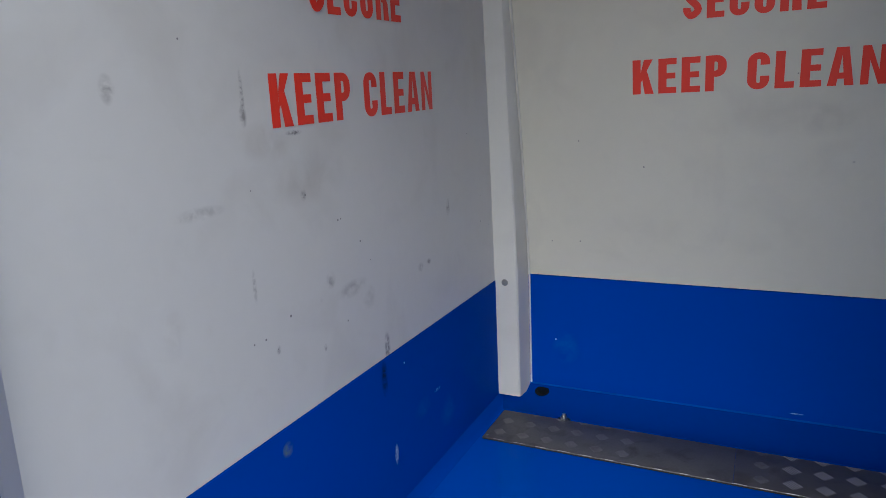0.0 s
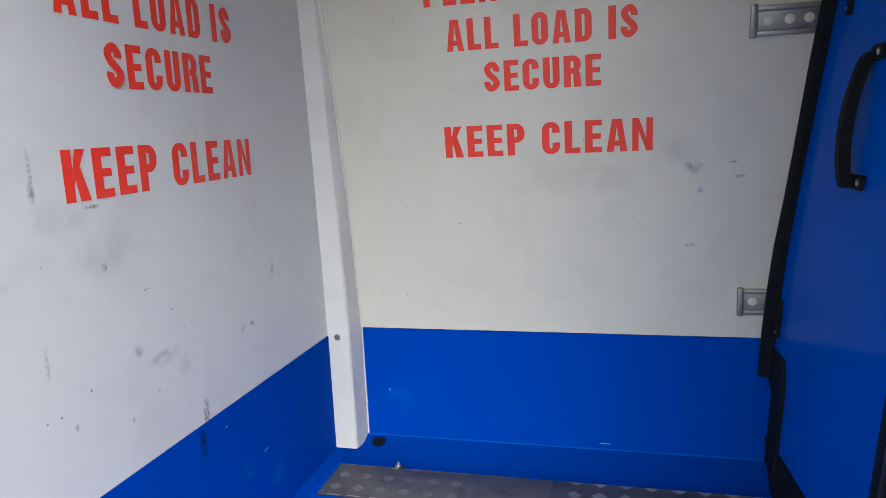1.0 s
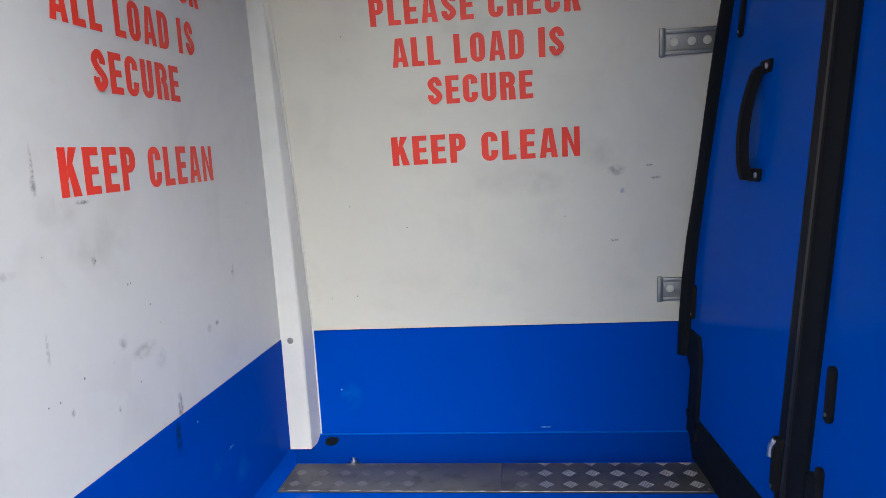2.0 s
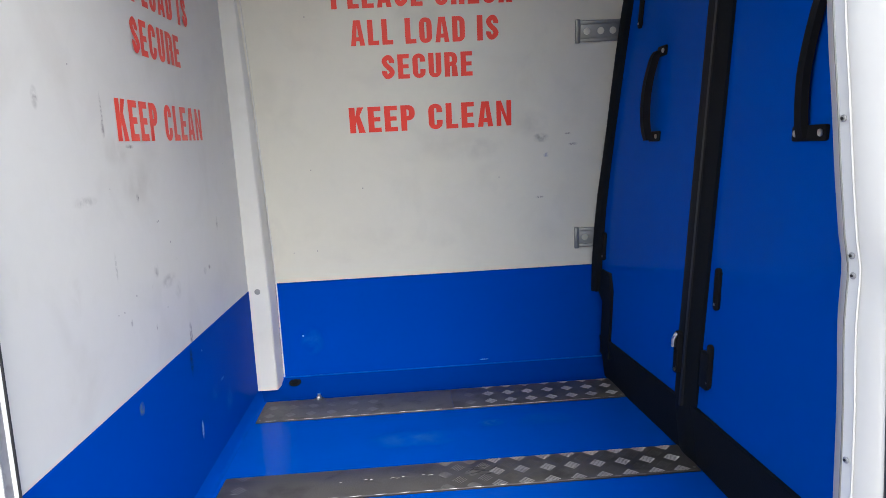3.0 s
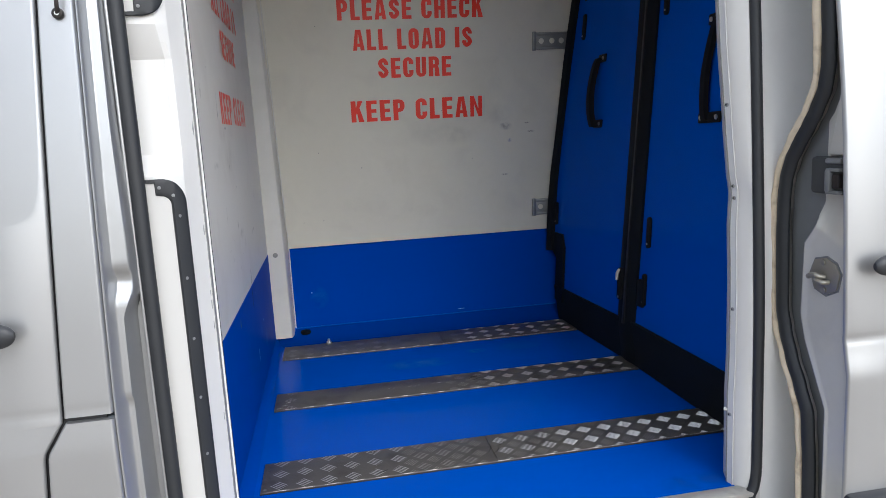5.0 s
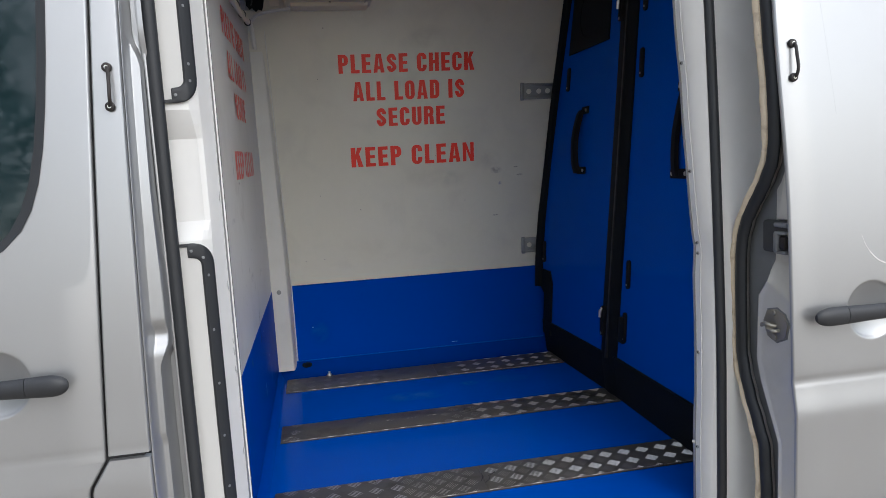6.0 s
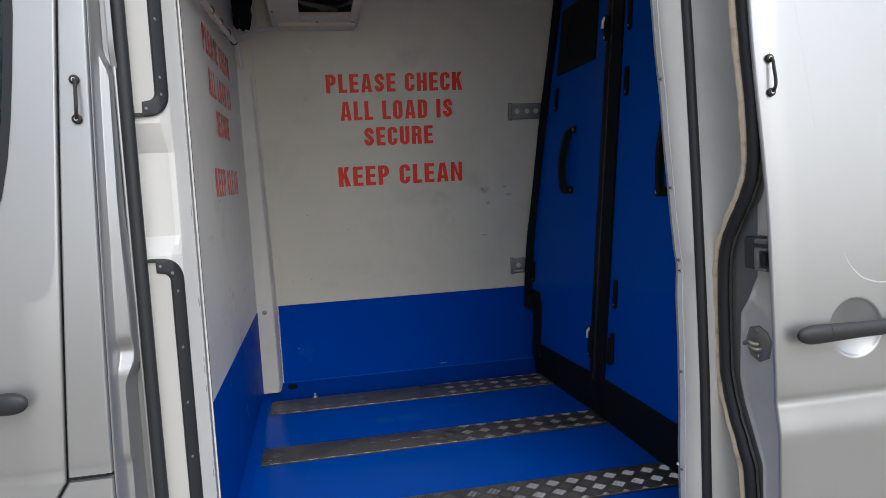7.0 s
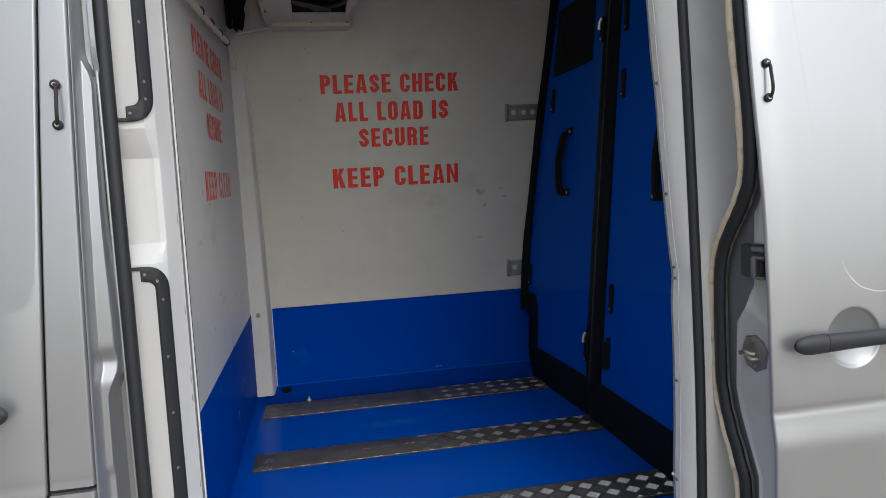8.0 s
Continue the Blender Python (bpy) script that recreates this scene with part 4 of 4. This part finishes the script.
part("lining_edge", tube([(-0.7550, jamb(0.405, z), z) for z in steps(0.0, 1.85, 24)], 0.0028, 8), white_trim, van, "white plastic edge bead")
part("edge_strip", sheet(lambda k, z: (-0.7563 + 0.0008 * k, jamb(0.382 + 0.018 * k, z), z), [0, 0.5, 1], steps(0.0, 1.85, 30), (-0.003, 0, 0)), edge_alloy, van, "grey worn aluminium edge strip")
rng = random.Random(7)
for z in (0.515, 0.56, 0.585, 0.31, 0.72, 0.93):
    h = rng.uniform(0.006, 0.014)
    part("paint_chip", tube([(-0.7594, jamb(0.3765, z + h * k), z + h * k) for k in (-1.0, -0.8, -0.3, 0.4, 0.85, 1.0)], [0.0006, rng.uniform(0.0012, 0.0022), rng.uniform(0.0018, 0.0028), rng.uniform(0.0012, 0.0026), 0.0014, 0.0005], 8, (1.0, 0.5)), edge_alloy, van, "chip in the white paint")
part("lining_gap", tube([(-0.7545, jamb(0.4115, z), z) for z in steps(0.0, 1.85, 24)], 0.0028, 6), black, van)
part("lining_return", sheet(lambda k, z: (-0.7585 - 0.0225 * k, jamb(0.415, z) + 0.04 * k, z), [0, 1], steps(0.0, 1.85, 12), (-0.004, 0.004, 0)), white_trim, van)

# rear side of the doorway
RPROFILE = [(0.66, 0.43), (0.50, 0.432), (0.470, 0.41), (0.445, 0.375), (0.4325, 0.346), (0.4310, 0.3405), (0.4335, 0.322), (0.4365, 0.312), (0.446, 0.295), (0.451, 0.289), (0.457, 0.2865), (0.48, 0.289)]
BEND = ((-0.3, -0.006), (0.1, -0.006), (0.44, 0.0), (0.64, 0.003), (0.715, 0.007), (0.76, 0.001), (0.92, -0.007), (1.3, -0.022), (1.9, -0.03))


def bend(z):
    """The edge strip is knocked out of line, most at the paired screws."""
    for (a, xa), (b, xb) in zip(BEND, BEND[1:]):
        if z <= b:
            return xa + (xb - xa) * (z - a) / (b - a) + 0.0012 * math.sin(23 * z) * math.sin(7 * z)
    return BEND[-1][1]


RZ = [Z_LOW + 0.1] + steps(-0.1, 1.3, 70) + steps(1.36, 1.85, 8)
part("door_jamb", sheet(lambda k, z: (RPROFILE[k][0] + bend(z) * (1.0 if k < 8 else 0.6 if k == 8 else 0.25), jamb(RPROFILE[k][1], z, 0.5), z), range(len(RPROFILE)), RZ, (0.004, 0.012, 0)), bright_trim, van, "white lined door jamb with chipped paint")
strip_part = part("jamb_strip", sheet(lambda k, z: (0.4285 + 0.0025 * k + bend(z), jamb(0.3405 - 0.019 * k, z, 0.5), z), steps(0, 1, 3), [z for z in RZ if 0.0 <= z], (0.003, 0.001, 0)), white_trim, van, "white metal edge strip, bent and dented")
part("strip_edge", tube([(0.4285 + bend(z), jamb(0.3412, z, 0.5), z) for z in RZ if z >= 0.0], 0.0016, 6), dull_steel, strip_part)
part("strip_edge", tube([(0.4312 + bend(z), jamb(0.3210, z, 0.5), z) for z in RZ if z >= 0.0], 0.0016, 6), bright_trim, strip_part)
part("torn_tab", prism([(0.0, 0.0), (0.007, 0.003), (0.006, 0.010), (0.0, 0.007)], lambda a, b: (0.4275 + bend(0.19) - a, 0.341 + 0.3 * a, 0.185 + b), lambda a, b: (0.4285 + bend(0.19) - a, 0.344 + 0.3 * a, 0.185 + b)), bright_trim, strip_part)
for z in (0.18, 0.443, 0.707, 0.735, 0.922, 1.2):
    part("rivet", disc((0.4295 + bend(z), jamb(0.331, z, 0.5), z), (-1, -0.2, 0), 0.0050, 0.003, 12, 0.0012), edge_alloy, strip_part)
    part("rivet_head", disc((0.4262 + bend(z), jamb(0.331, z, 0.5), z), (-1, -0.2, 0), 0.0022, 0.0008, 8), black, strip_part)
part("door_seal", tube([(0.4645, jamb(0.283, z, 0.5), z) for z in steps(0.06, 1.85, 26)], 0.0125, 12, (1.0, 1.0)), rubber, van, "black rubber door seal")
part("door_seal", tube(arc_line([(0.4645, 0.283, 0.07), (0.462, 0.283, 0.03), (0.45, 0.281, -0.002), (0.415, 0.275, -0.018), (0.2, 0.268, -0.022), (-0.4, 0.268, -0.022), (-0.82, 0.272, -0.022)], 6), 0.0125, 12), rubber, van, "black rubber door seal")
part("rear_pillar", sheet(lambda k, z: (0.466 + 0.35 * k, jamb(0.296, z, 0.5), z), [0, 0.3, 1], JZ, (0, 0.02, 0)), pillar_white, van, "white rear pillar recess")
part("sill", block(-0.80, 0.45, 0.268, 0.312, -0.05, 0.004, 0.004), sill_metal, van, "scuffed pale metal door sill")
part("sill_step", block(-0.85, 0.55, 0.18, 0.30, -0.36, -0.045, 0.01), jamb_silver, van)
part("header", sheet(lambda k, z: (-0.95 + 1.6 * k, jamb(0.20, z, 0.5), z), [0, 1], steps(1.82, Z_HIGH, 3), (0, 0.26, 0)), silver, van, "silver header over the doorway")

# open sliding door
def dskin(z):
    return DOOR_SKIN + 0.6 * lean(z) + swage(z)


def dedge(z):
    return 0.511 - 0.017 * smooth(0.8, 1.3, z)


sliding = panel("sliding_door", lambda z: dedge(z), lambda z: 1.75, [z for z in VZ if z > -0.22], dskin, silver, "silver side door slid open", nu=10, thick=0.004, cup=(0.722, 0.583, 0.069))
INNER = ((-0.22, 0.200), (0.112, 0.209), (0.228, 0.218), (0.285, 0.244), (0.342, 0.274), (0.40, 0.297), (0.453, 0.310), (0.632, 0.314), (0.71, 0.312), (0.751, 0.306), (0.79, 0.292), (0.83, 0.266), (0.865, 0.238), (0.896, 0.215), (0.94, 0.190), (0.988, 0.180), (1.05, 0.177), (1.117, 0.178), (1.245, 0.189), (1.31, 0.196), (1.5, 0.215), (1.85, 0.25))


def inner(z):
    """The inner edge of the door's front end, thicker about the lock."""
    for (a, ya), (b, yb) in zip(INNER, INNER[1:]):
        if z <= b:
            return ya + (yb - ya) * smooth(a, b, z) * 0.5 + (yb - ya) * (z - a) / (b - a) * 0.5
    return INNER[-1][1]


DZ = steps(-0.2, 0.06, 3) + steps(0.08, 1.30, 80) + steps(1.36, 1.84, 5)


RIDGE = ((-0.2, 0.132), (0.04, 0.132), (0.259, 0.131), (0.394, 0.196), (0.451, 0.213), (0.612, 0.207), (0.654, 0.174), (0.70, 0.174))


def ridge_y(z):
    for (a, ya), (b, yb) in zip(RIDGE, RIDGE[1:]):
        if z <= b:
            return ya + (yb - ya) * max(0.0, z - a) / (b - a)
    return RIDGE[-1][1]


def end_face(k, z):
    """The pressed end of the door: a raised lock field by the skin, set off by a ridge, a lower shelf under the seal, a recess for the catch above."""
    y0, y1, r = dskin(z) + 0.004, inner(z) - 0.035, min(ridge_y(z), inner(z) - 0.06)
    # columns crowd about the ridge
    y = y0 + (r - y0) * k / 0.5 if k < 0.5 else r + (y1 - r) * (k - 0.5) / 0.5
    shelf = smooth(0.495, 0.56, k)
    bead = 0.003 * math.exp(-((k - 0.49) / 0.035) ** 2) * (1 - smooth(0.66, 0.70, z))
    # the top of the lock field falls back as a facet
    start = 0.616 + 0.49 * max(0.0, y - 0.096)
    fall = 0.024 * min(1.0, max(0.0, (z - start) / (0.702 - start))) if start < 0.70 else 0.0
    deep = max(0.022 * shelf, fall)
    upper = smooth(0.795, 0.806, z) * (1 - smooth(-0.004, 0.004, y - (0.162 - 0.25 * (z - 0.80))))
    return (dedge(z) + 0.009 + deep - bead * (1 - shelf) - 0.014 * upper, y, z)


EZ = steps(-0.2, 0.06, 3) + steps(0.08, 1.0, 150) + steps(1.02, 1.30, 14) + steps(1.36, 1.84, 5)
part("door_end", sheet(end_face, steps(0, 0.48, 22) + [0.49, 0.5, 0.51, 0.525], EZ, (0.01, 0, 0)), door_end_paint, sliding, "silver pressed door end")
# the recessed shelf's shade is put into its darker grey
part("seal_shelf", sheet(end_face, [0.525, 0.54, 0.56] + steps(0.6, 1, 6), EZ, (0.01, 0, 0)), shelf_grey, sliding, "recessed shelf beside the door seal, its shade put into dark grey")
part("door_rubber", tube([(dedge(z) + 0.008, inner(z) - 0.034, z) for z in DZ], 0.017, 12, (1.0, 0.75)), rubber, sliding, "black rubber door seal")
part("sealant_bead", tube([(dedge(z) + 0.004, inner(z) - 0.009, z) for z in DZ], [0.0098 + 0.003 * smooth(0.9, 1.2, z) + 0.001 * math.sin(31 * z) + 0.001 * math.sin(83 * z) for z in DZ], 10, (1.0, 0.9)), sealant, sliding, "yellowed sealant bead")
part("inner_lining", sheet(lambda k, z: (dedge(z) + 0.016 + 0.9 * k, inner(z) - 0.004, z), [0, 0.03, 1], DZ, (0, -0.01, 0)), white_trim, sliding)
# thin silver tube drawn along the ridge as its highlight
part("ridge", tube([(dedge(z) + 0.0075, min(ridge_y(z), inner(z) - 0.06), z) for z in steps(-0.19, 0.655, 60)], 0.0017, 6), jamb_silver, sliding, "highlight line drawn on the pressed ridge")
# lock plate with its hook
part("lock_plate", prism([(0.100, 0.560), (0.112, 0.580), (0.140, 0.590), (0.172, 0.582), (0.186, 0.552), (0.172, 0.520), (0.140, 0.510), (0.108, 0.526)], lambda y, z: (dedge(z) + 0.010, y, z), lambda y, z: (dedge(z) + 0.0045, y, z), 0.001), brass, sliding, "yellow passivated lock plate")
part("plate_gap", prism([(0.096, 0.561), (0.110, 0.583), (0.140, 0.594), (0.175, 0.585), (0.190, 0.552), (0.175, 0.517), (0.140, 0.506), (0.105, 0.523)], lambda y, z: (dedge(z) + 0.0110, y, z), lambda y, z: (dedge(z) + 0.0078, y, z)), shelf_grey, sliding)
part("hook", tube(arc_line([(0.515, 0.140, 0.548), (0.506, 0.144, 0.550), (0.501, 0.152, 0.553), (0.501, 0.163, 0.551), (0.503, 0.174, 0.546)], 5), 0.0058, 10), brass, sliding, "lock hook")
part("hook", tube(arc_line([(0.515, 0.128, 0.540), (0.503, 0.132, 0.540), (0.499, 0.150, 0.543)], 5), 0.005, 8), brass, sliding)
for y, z in ((0.146, 0.580), (0.142, 0.521)):
    part("screw", disc((dedge(z) + 0.0048, y, z), (-1, 0, 0), 0.0068, 0.004, 10, 0.001), brass, sliding)
# upper catch in its black recess
part("catch", block(0.522, 0.545, 0.110, 0.202, 0.722, 0.800, 0.008), catch_grey, sliding, "dark grey catch recess")
part("catch_plate", block(0.514, 0.526, 0.107, 0.150, 0.786, 0.797, 0.003), shelf_grey, sliding)
part("catch_bar", block(0.512, 0.526, 0.107, 0.145, 0.770, 0.777, 0.002), shelf_grey, sliding)
part("catch_bar", block(0.512, 0.526, 0.107, 0.145, 0.724, 0.731, 0.002), shelf_grey, sliding)
part("catch_hook", block(0.510, 0.526, 0.132, 0.146, 0.728, 0.774, 0.003), shelf_grey, sliding)
part("catch_hook", block(0.513, 0.526, 0.110, 0.128, 0.736, 0.766, 0.003), rust, sliding)
door_bar(0.543, 0.88, 0.621, 0.586, dskin, sliding, 1)
pull_handle(0.530, 1.125, 1.200, dskin, sliding, 0.2)
part("side_moulding", block(0.512, 1.75, 0.030, 0.068, -0.05, 0.103, 0.008), dark_grey, sliding, "dark grey rubbing strip")
part("scratch", tube(arc_line([(0.696, dskin(0.76) - 0.0002, 0.760), (0.710, dskin(0.73) - 0.0002, 0.730), (0.735, dskin(0.70) - 0.0002, 0.702), (0.765, dskin(0.688) - 0.0002, 0.688), (0.80, dskin(0.68) - 0.0002, 0.682), (0.86, dskin(0.68) - 0.0002, 0.688)], 6), [0.0004] * 4 + [0.0010] * 4 + [0.0018] * 23, 6, (0.3, 1.0)), white_trim, sliding, "pale curved scratch")
part("scratch", tube([(0.604, dskin(1.338) - 0.0001, 1.338), (0.622, dskin(1.19) - 0.0001, 1.19), (0.639, dskin(1.04) - 0.0001, 1.04)], 0.0006, 6, (0.3, 1.0)), jamb_silver, sliding, "faint long scratch")

# the rest of the body closes the van round the load space
part("roof", block(-2.3, 3.2, 0.34, 1.92, 1.92, Z_HIGH, 0.04), silver, van)
part("side_wall", sheet(lambda k, z: (-0.9 + 4.1 * k, 2.13 - lean(z), z), steps(0, 1, 4), VZ, (0, 0.02, 0)), silver, van)
part("rear_side", sheet(lambda k, z: (0.80 + 2.4 * k, jamb(0.30, z), z), [0, 1], VZ, (0, 0.02, 0)), silver, van)
part("rear_end", block(3.2, 3.24, 0.3, 2.13, Z_LOW, Z_HIGH), silver, van)
part("underbody", block(-2.3, 3.2, 0.34, 2.1, Z_LOW, -0.06), black, van)
for x in (-1.55, 2.0):
    for y, way in ((0.33, -1), (1.93, 1)):
        bm = bmesh.new()
        rows = []
        for r, d in ((0.19, 0.03), (0.20, 0.0), (0.30, -0.005), (0.335, 0.02), (0.34, 0.06), (0.34, 0.15), (0.335, 0.19), (0.30, 0.215), (0.19, 0.21)):
            rows.append([bm.verts.new((x + r * math.cos(a), y - way * d, -0.285 + r * math.sin(a))) for a in steps(0, 2 * math.pi, 40)[:-1]])
        for a, b in zip(rows, rows[1:] + rows[:1]):
            for k in range(40):
                bm.faces.new((a[k], a[(k + 1) % 40], b[(k + 1) % 40], b[k]))
        wheel = part("wheel", bm, rubber, van, "black van tyre")
        part("rim", disc((x, y - way * 0.10, -0.285), (0, way, 0), 0.195, 0.07, 32, 0.012), dull_steel, wheel)
        part("hub", disc((x, y - way * 0.035, -0.285), (0, way, 0), 0.07, 0.03, 20, 0.008), black, wheel)
# cab
part("cab_floor", block(-2.3, -0.83, 0.22, 2.05, -0.06, 0.0), black, van)
part("cab_back", block(-0.86, -0.85, 0.42, 2.05, 0.0, 1.9), black, van)
part("cab_side", block(-2.3, -0.83, 2.06, 2.10, 0.0, 0.75), silver, van)
part("cab_side", block(-2.3, -0.83, 1.90, 1.96, 1.35, 1.92), silver, van)
part("cab_side", block(-1.0, -0.83, 1.95, 2.09, 0.75, 1.35), silver, van)
part("cab_front", block(-2.34, -2.3, 0.22, 2.05, 0.0, 0.7), black, van)
part("door_frame_top", sheet(lambda k, z: (-2.2 + 1.235 * k, skin(z), z), [0, 1], steps(1.45, Z_HIGH, 5), (0, 0.03, 0)), silver, front_door)
seat = thing("cab_seat", (-1.25, 0.7, 0.0), "dark cloth cab seat with headrest behind the window", "seat")
part("backrest", block(-1.28, -1.12, 0.45, 0.95, 0.35, 0.92, 0.05, seg=3), cloth, seat)
part("headrest", block(-1.27, -1.17, 0.56, 0.84, 0.95, 1.13, 0.04, seg=3), cloth, seat)
part("cushion", block(-1.75, -1.25, 0.45, 0.95, 0.22, 0.38, 0.05, seg=3), cloth, seat)
part("base", block(-1.65, -1.25, 0.5, 0.9, 0.0, 0.22, 0.02), black, seat)

# ---- cooling unit and pipes under the ceiling ----
unit = thing("cooling_unit", (-0.42, 1.6, 1.70), "white ceiling cooling unit with a dark fan opening", "cooling unit")
HX0, HX1, HY0, HY1 = -0.49, -0.275, 1.25, 1.69
for x0, x1, y0, y1 in ((-0.60, HX0, 1.15, 1.90), (HX1, -0.245, 1.15, 1.90), (HX0, HX1, 1.15, HY0), (HX0, HX1, HY1, 1.90)):
    part("bottom_plate", block(x0, x1, y0, y1, 1.70, 1.715, 0.003), white_roof, unit)
part("rear_lip", block(-0.585, -0.25, 1.80, 1.90, 1.685, 1.702, 0.004), unit_cream, unit)
for x0, x1, y0, y1 in ((-0.61, -0.60, 1.14, 1.905), (-0.245, -0.235, 1.14, 1.905), (-0.60, -0.245, 1.14, 1.15)):
    part("side_plate", block(x0, x1, y0, y1, 1.70, Z_TOP - 0.001, 0.002), white_roof, unit)
part("fan_recess", block(HX0 - 0.03, HX1 + 0.01, HY0 - 0.03, HY1 + 0.03, 1.77, 1.80, 0.004), black, unit, "black fan recess")
part("fan_ring", tube([(-0.38 + 0.105 * math.cos(a), 1.50 + 0.13 * math.sin(a), 1.722) for a in steps(0, 2 * math.pi, 28)], 0.012, 8), black, unit)
for k in range(5):
    a = 2 * math.pi * k / 5
    part("fan_blade", prism([(0.02, -0.02), (0.095, -0.035), (0.10, 0.03), (0.02, 0.015)],
                            lambda u, v: (-0.38 + u * math.cos(a) - v * math.sin(a), 1.5 + u * math.sin(a) + v * math.cos(a), 1.74 + v * 0.3),
                            lambda u, v: (-0.38 + u * math.cos(a) - v * math.sin(a), 1.5 + u * math.sin(a) + v * math.cos(a), 1.743 + v * 0.3)), black, unit)
part("torn_liner", prism([(-0.485, 1.50), (-0.46, 1.575), (-0.425, 1.60), (-0.40, 1.665), (-0.36, 1.655), (-0.335, 1.675), (-0.33, 1.63), (-0.38, 1.58), (-0.43, 1.54)], lambda x, y: (x, y, 1.7165), lambda x, y: (x, y, 1.71)), rubber, unit, "torn black liner")
for x, y in ((-0.262, 1.80), (-0.415, 1.79), (-0.595, 1.62)):
    part("screw", disc((x, y, 1.699), (0, 0, -1), 0.005, 0.002, 10), black, unit)
# this black sheet stands in for a dark opening in the ceiling corner
liner = thing("corner_opening", (-0.73, 1.85, 1.70), "torn-edged black sheet in place of a dark ceiling opening", "liner")
TORN = [(-0.776, 1.859), (-0.772, 1.775), (-0.771, 1.70), (-0.757, 1.682), (-0.748, 1.690), (-0.731, 1.673), (-0.722, 1.684), (-0.706, 1.679), (-0.699, 1.699), (-0.691, 1.745), (-0.694, 1.770), (-0.684, 1.80), (-0.681, 1.859)]
part("sheet", prism(TORN, lambda x, z: (x, 1.845 + 0.4 * (1.86 - z) * (x + 0.73), z), lambda x, z: (x, 1.852 + 0.4 * (1.86 - z) * (x + 0.73), z)), foam, liner)
part("shred", prism([(-0.752, 1.70), (-0.746, 1.70), (-0.741, 1.725), (-0.744, 1.73)], lambda x, z: (x, 1.838, z), lambda x, z: (x, 1.842, z)), dark_grey, liner, "grey shred of tape")
part("bracket", sheet(lambda k, z: (-0.672 + 0.040 * k - 0.05 * (z - 1.70), 1.86, z), [0, 1], [1.700, 1.74, 1.859], (0, 0.006, 0)), white_roof, unit, "white mounting bracket")
for x0, x1, y0, y1 in ((HX0 - 0.012, HX1 + 0.012, HY1 + 0.002, HY1 + 0.012), (HX0 - 0.012, HX0 - 0.002, HY0, HY1), (HX1 + 0.002, HX1 + 0.012, HY0, HY1)):
    part("recess_wall", block(x0, x1, y0, y1, 1.716, 1.772), black, unit)
pipe = thing("drain_pipe", (-0.755, 1.3, 1.57), "white plastic drain pipe clipped along the bulkhead", "pipe")
part("run", tube([(-0.758, 0.50, 1.505), (-0.758, 0.95, 1.535), (-0.757, 1.30, 1.56), (-0.756, 1.70, 1.597)], 0.0105, 12), unit_cream, pipe)
part("drop", tube(arc_line([(-0.752, 1.70, 1.60), (-0.750, 1.735, 1.585), (-0.748, 1.76, 1.55), (-0.746, 1.775, 1.515), (-0.746, 1.78, 1.505)], 5), [0.0095] * 18 + [0.009, 0.008, 0.005], 12), post_white, pipe)
part("branch", tube(arc_line([(-0.75, 1.705, 1.60), (-0.725, 1.74, 1.635), (-0.68, 1.77, 1.655), (-0.63, 1.79, 1.668), (-0.585, 1.80, 1.676)], 6), 0.007, 10), cream, pipe, "cream curved pipe")
for y in (0.62, 1.0, 1.22, 1.45, 1.68):
    z = 1.505 + (y - 0.5) * 0.0766
    part("clip", tube([(-0.758, y - 0.008, z - 0.0006), (-0.758, y + 0.008, z + 0.0006)], 0.0142, 12), black, pipe, "black pipe clip")


# ---- trees across the yard, mirrored in the cab window ----
def tree(x, y, h, seed):
    rng = random.Random(seed)
    t = thing("tree", (x, y, -0.62), "leafy green tree at the edge of the yard", "tree", "trees across the yard")
    trunk = part("trunk", tube(arc_line([(x, y, -0.64), (x + 0.08, y, h * 0.2), (x - 0.05, y + 0.1, h * 0.45), (x + 0.05, y, h * 0.7)], 4), [0.22 - 0.014 * k for k in range(13)], 10), bark, t)
    for k in range(6):
        a, z = 1.05 * k + rng.random(), h * (0.28 + 0.07 * k)
        part("limb", tube([(x, y, z), (x + 0.7 * math.cos(a), y + 0.7 * math.sin(a), z + 0.5), (x + 1.5 * math.cos(a), y + 1.5 * math.sin(a), z + 0.9)], [0.07, 0.05, 0.02], 7), bark, trunk)
    bm = bmesh.new()
    for _ in range(340):
        a, q, zz = rng.uniform(0, 6.283), rng.random() ** 0.5, rng.uniform(0.18, 1.0)
        wide = 3.2 * (1 - (zz - 0.5) ** 2 * 2.6)
        c = Vector((x + q * wide * math.cos(a), y + q * wide * math.sin(a), h * zz))
        for _ in range(26):
            p = c + Vector((rng.gauss(0, 0.28), rng.gauss(0, 0.28), rng.gauss(0, 0.22)))
            u = Vector((rng.gauss(0, 1), rng.gauss(0, 1), rng.gauss(0, 1))).normalized() * rng.uniform(0.06, 0.12)
            w = u.orthogonal().normalized() * u.length * 0.5
            bm.faces.new([bm.verts.new(p + d) for d in (-u, -w, u, w)])
    part("crown", bm, leaf_mat, t, shade=False)


for x, y, h, seed in ((-8.9, -13.5, 10.0, 1), (-13.2, -14.0, 11.0, 2), (-18.0, -14.0, 10.0, 3), (-11.0, -16.5, 12.0, 4)):
    tree(x, y, h, seed)
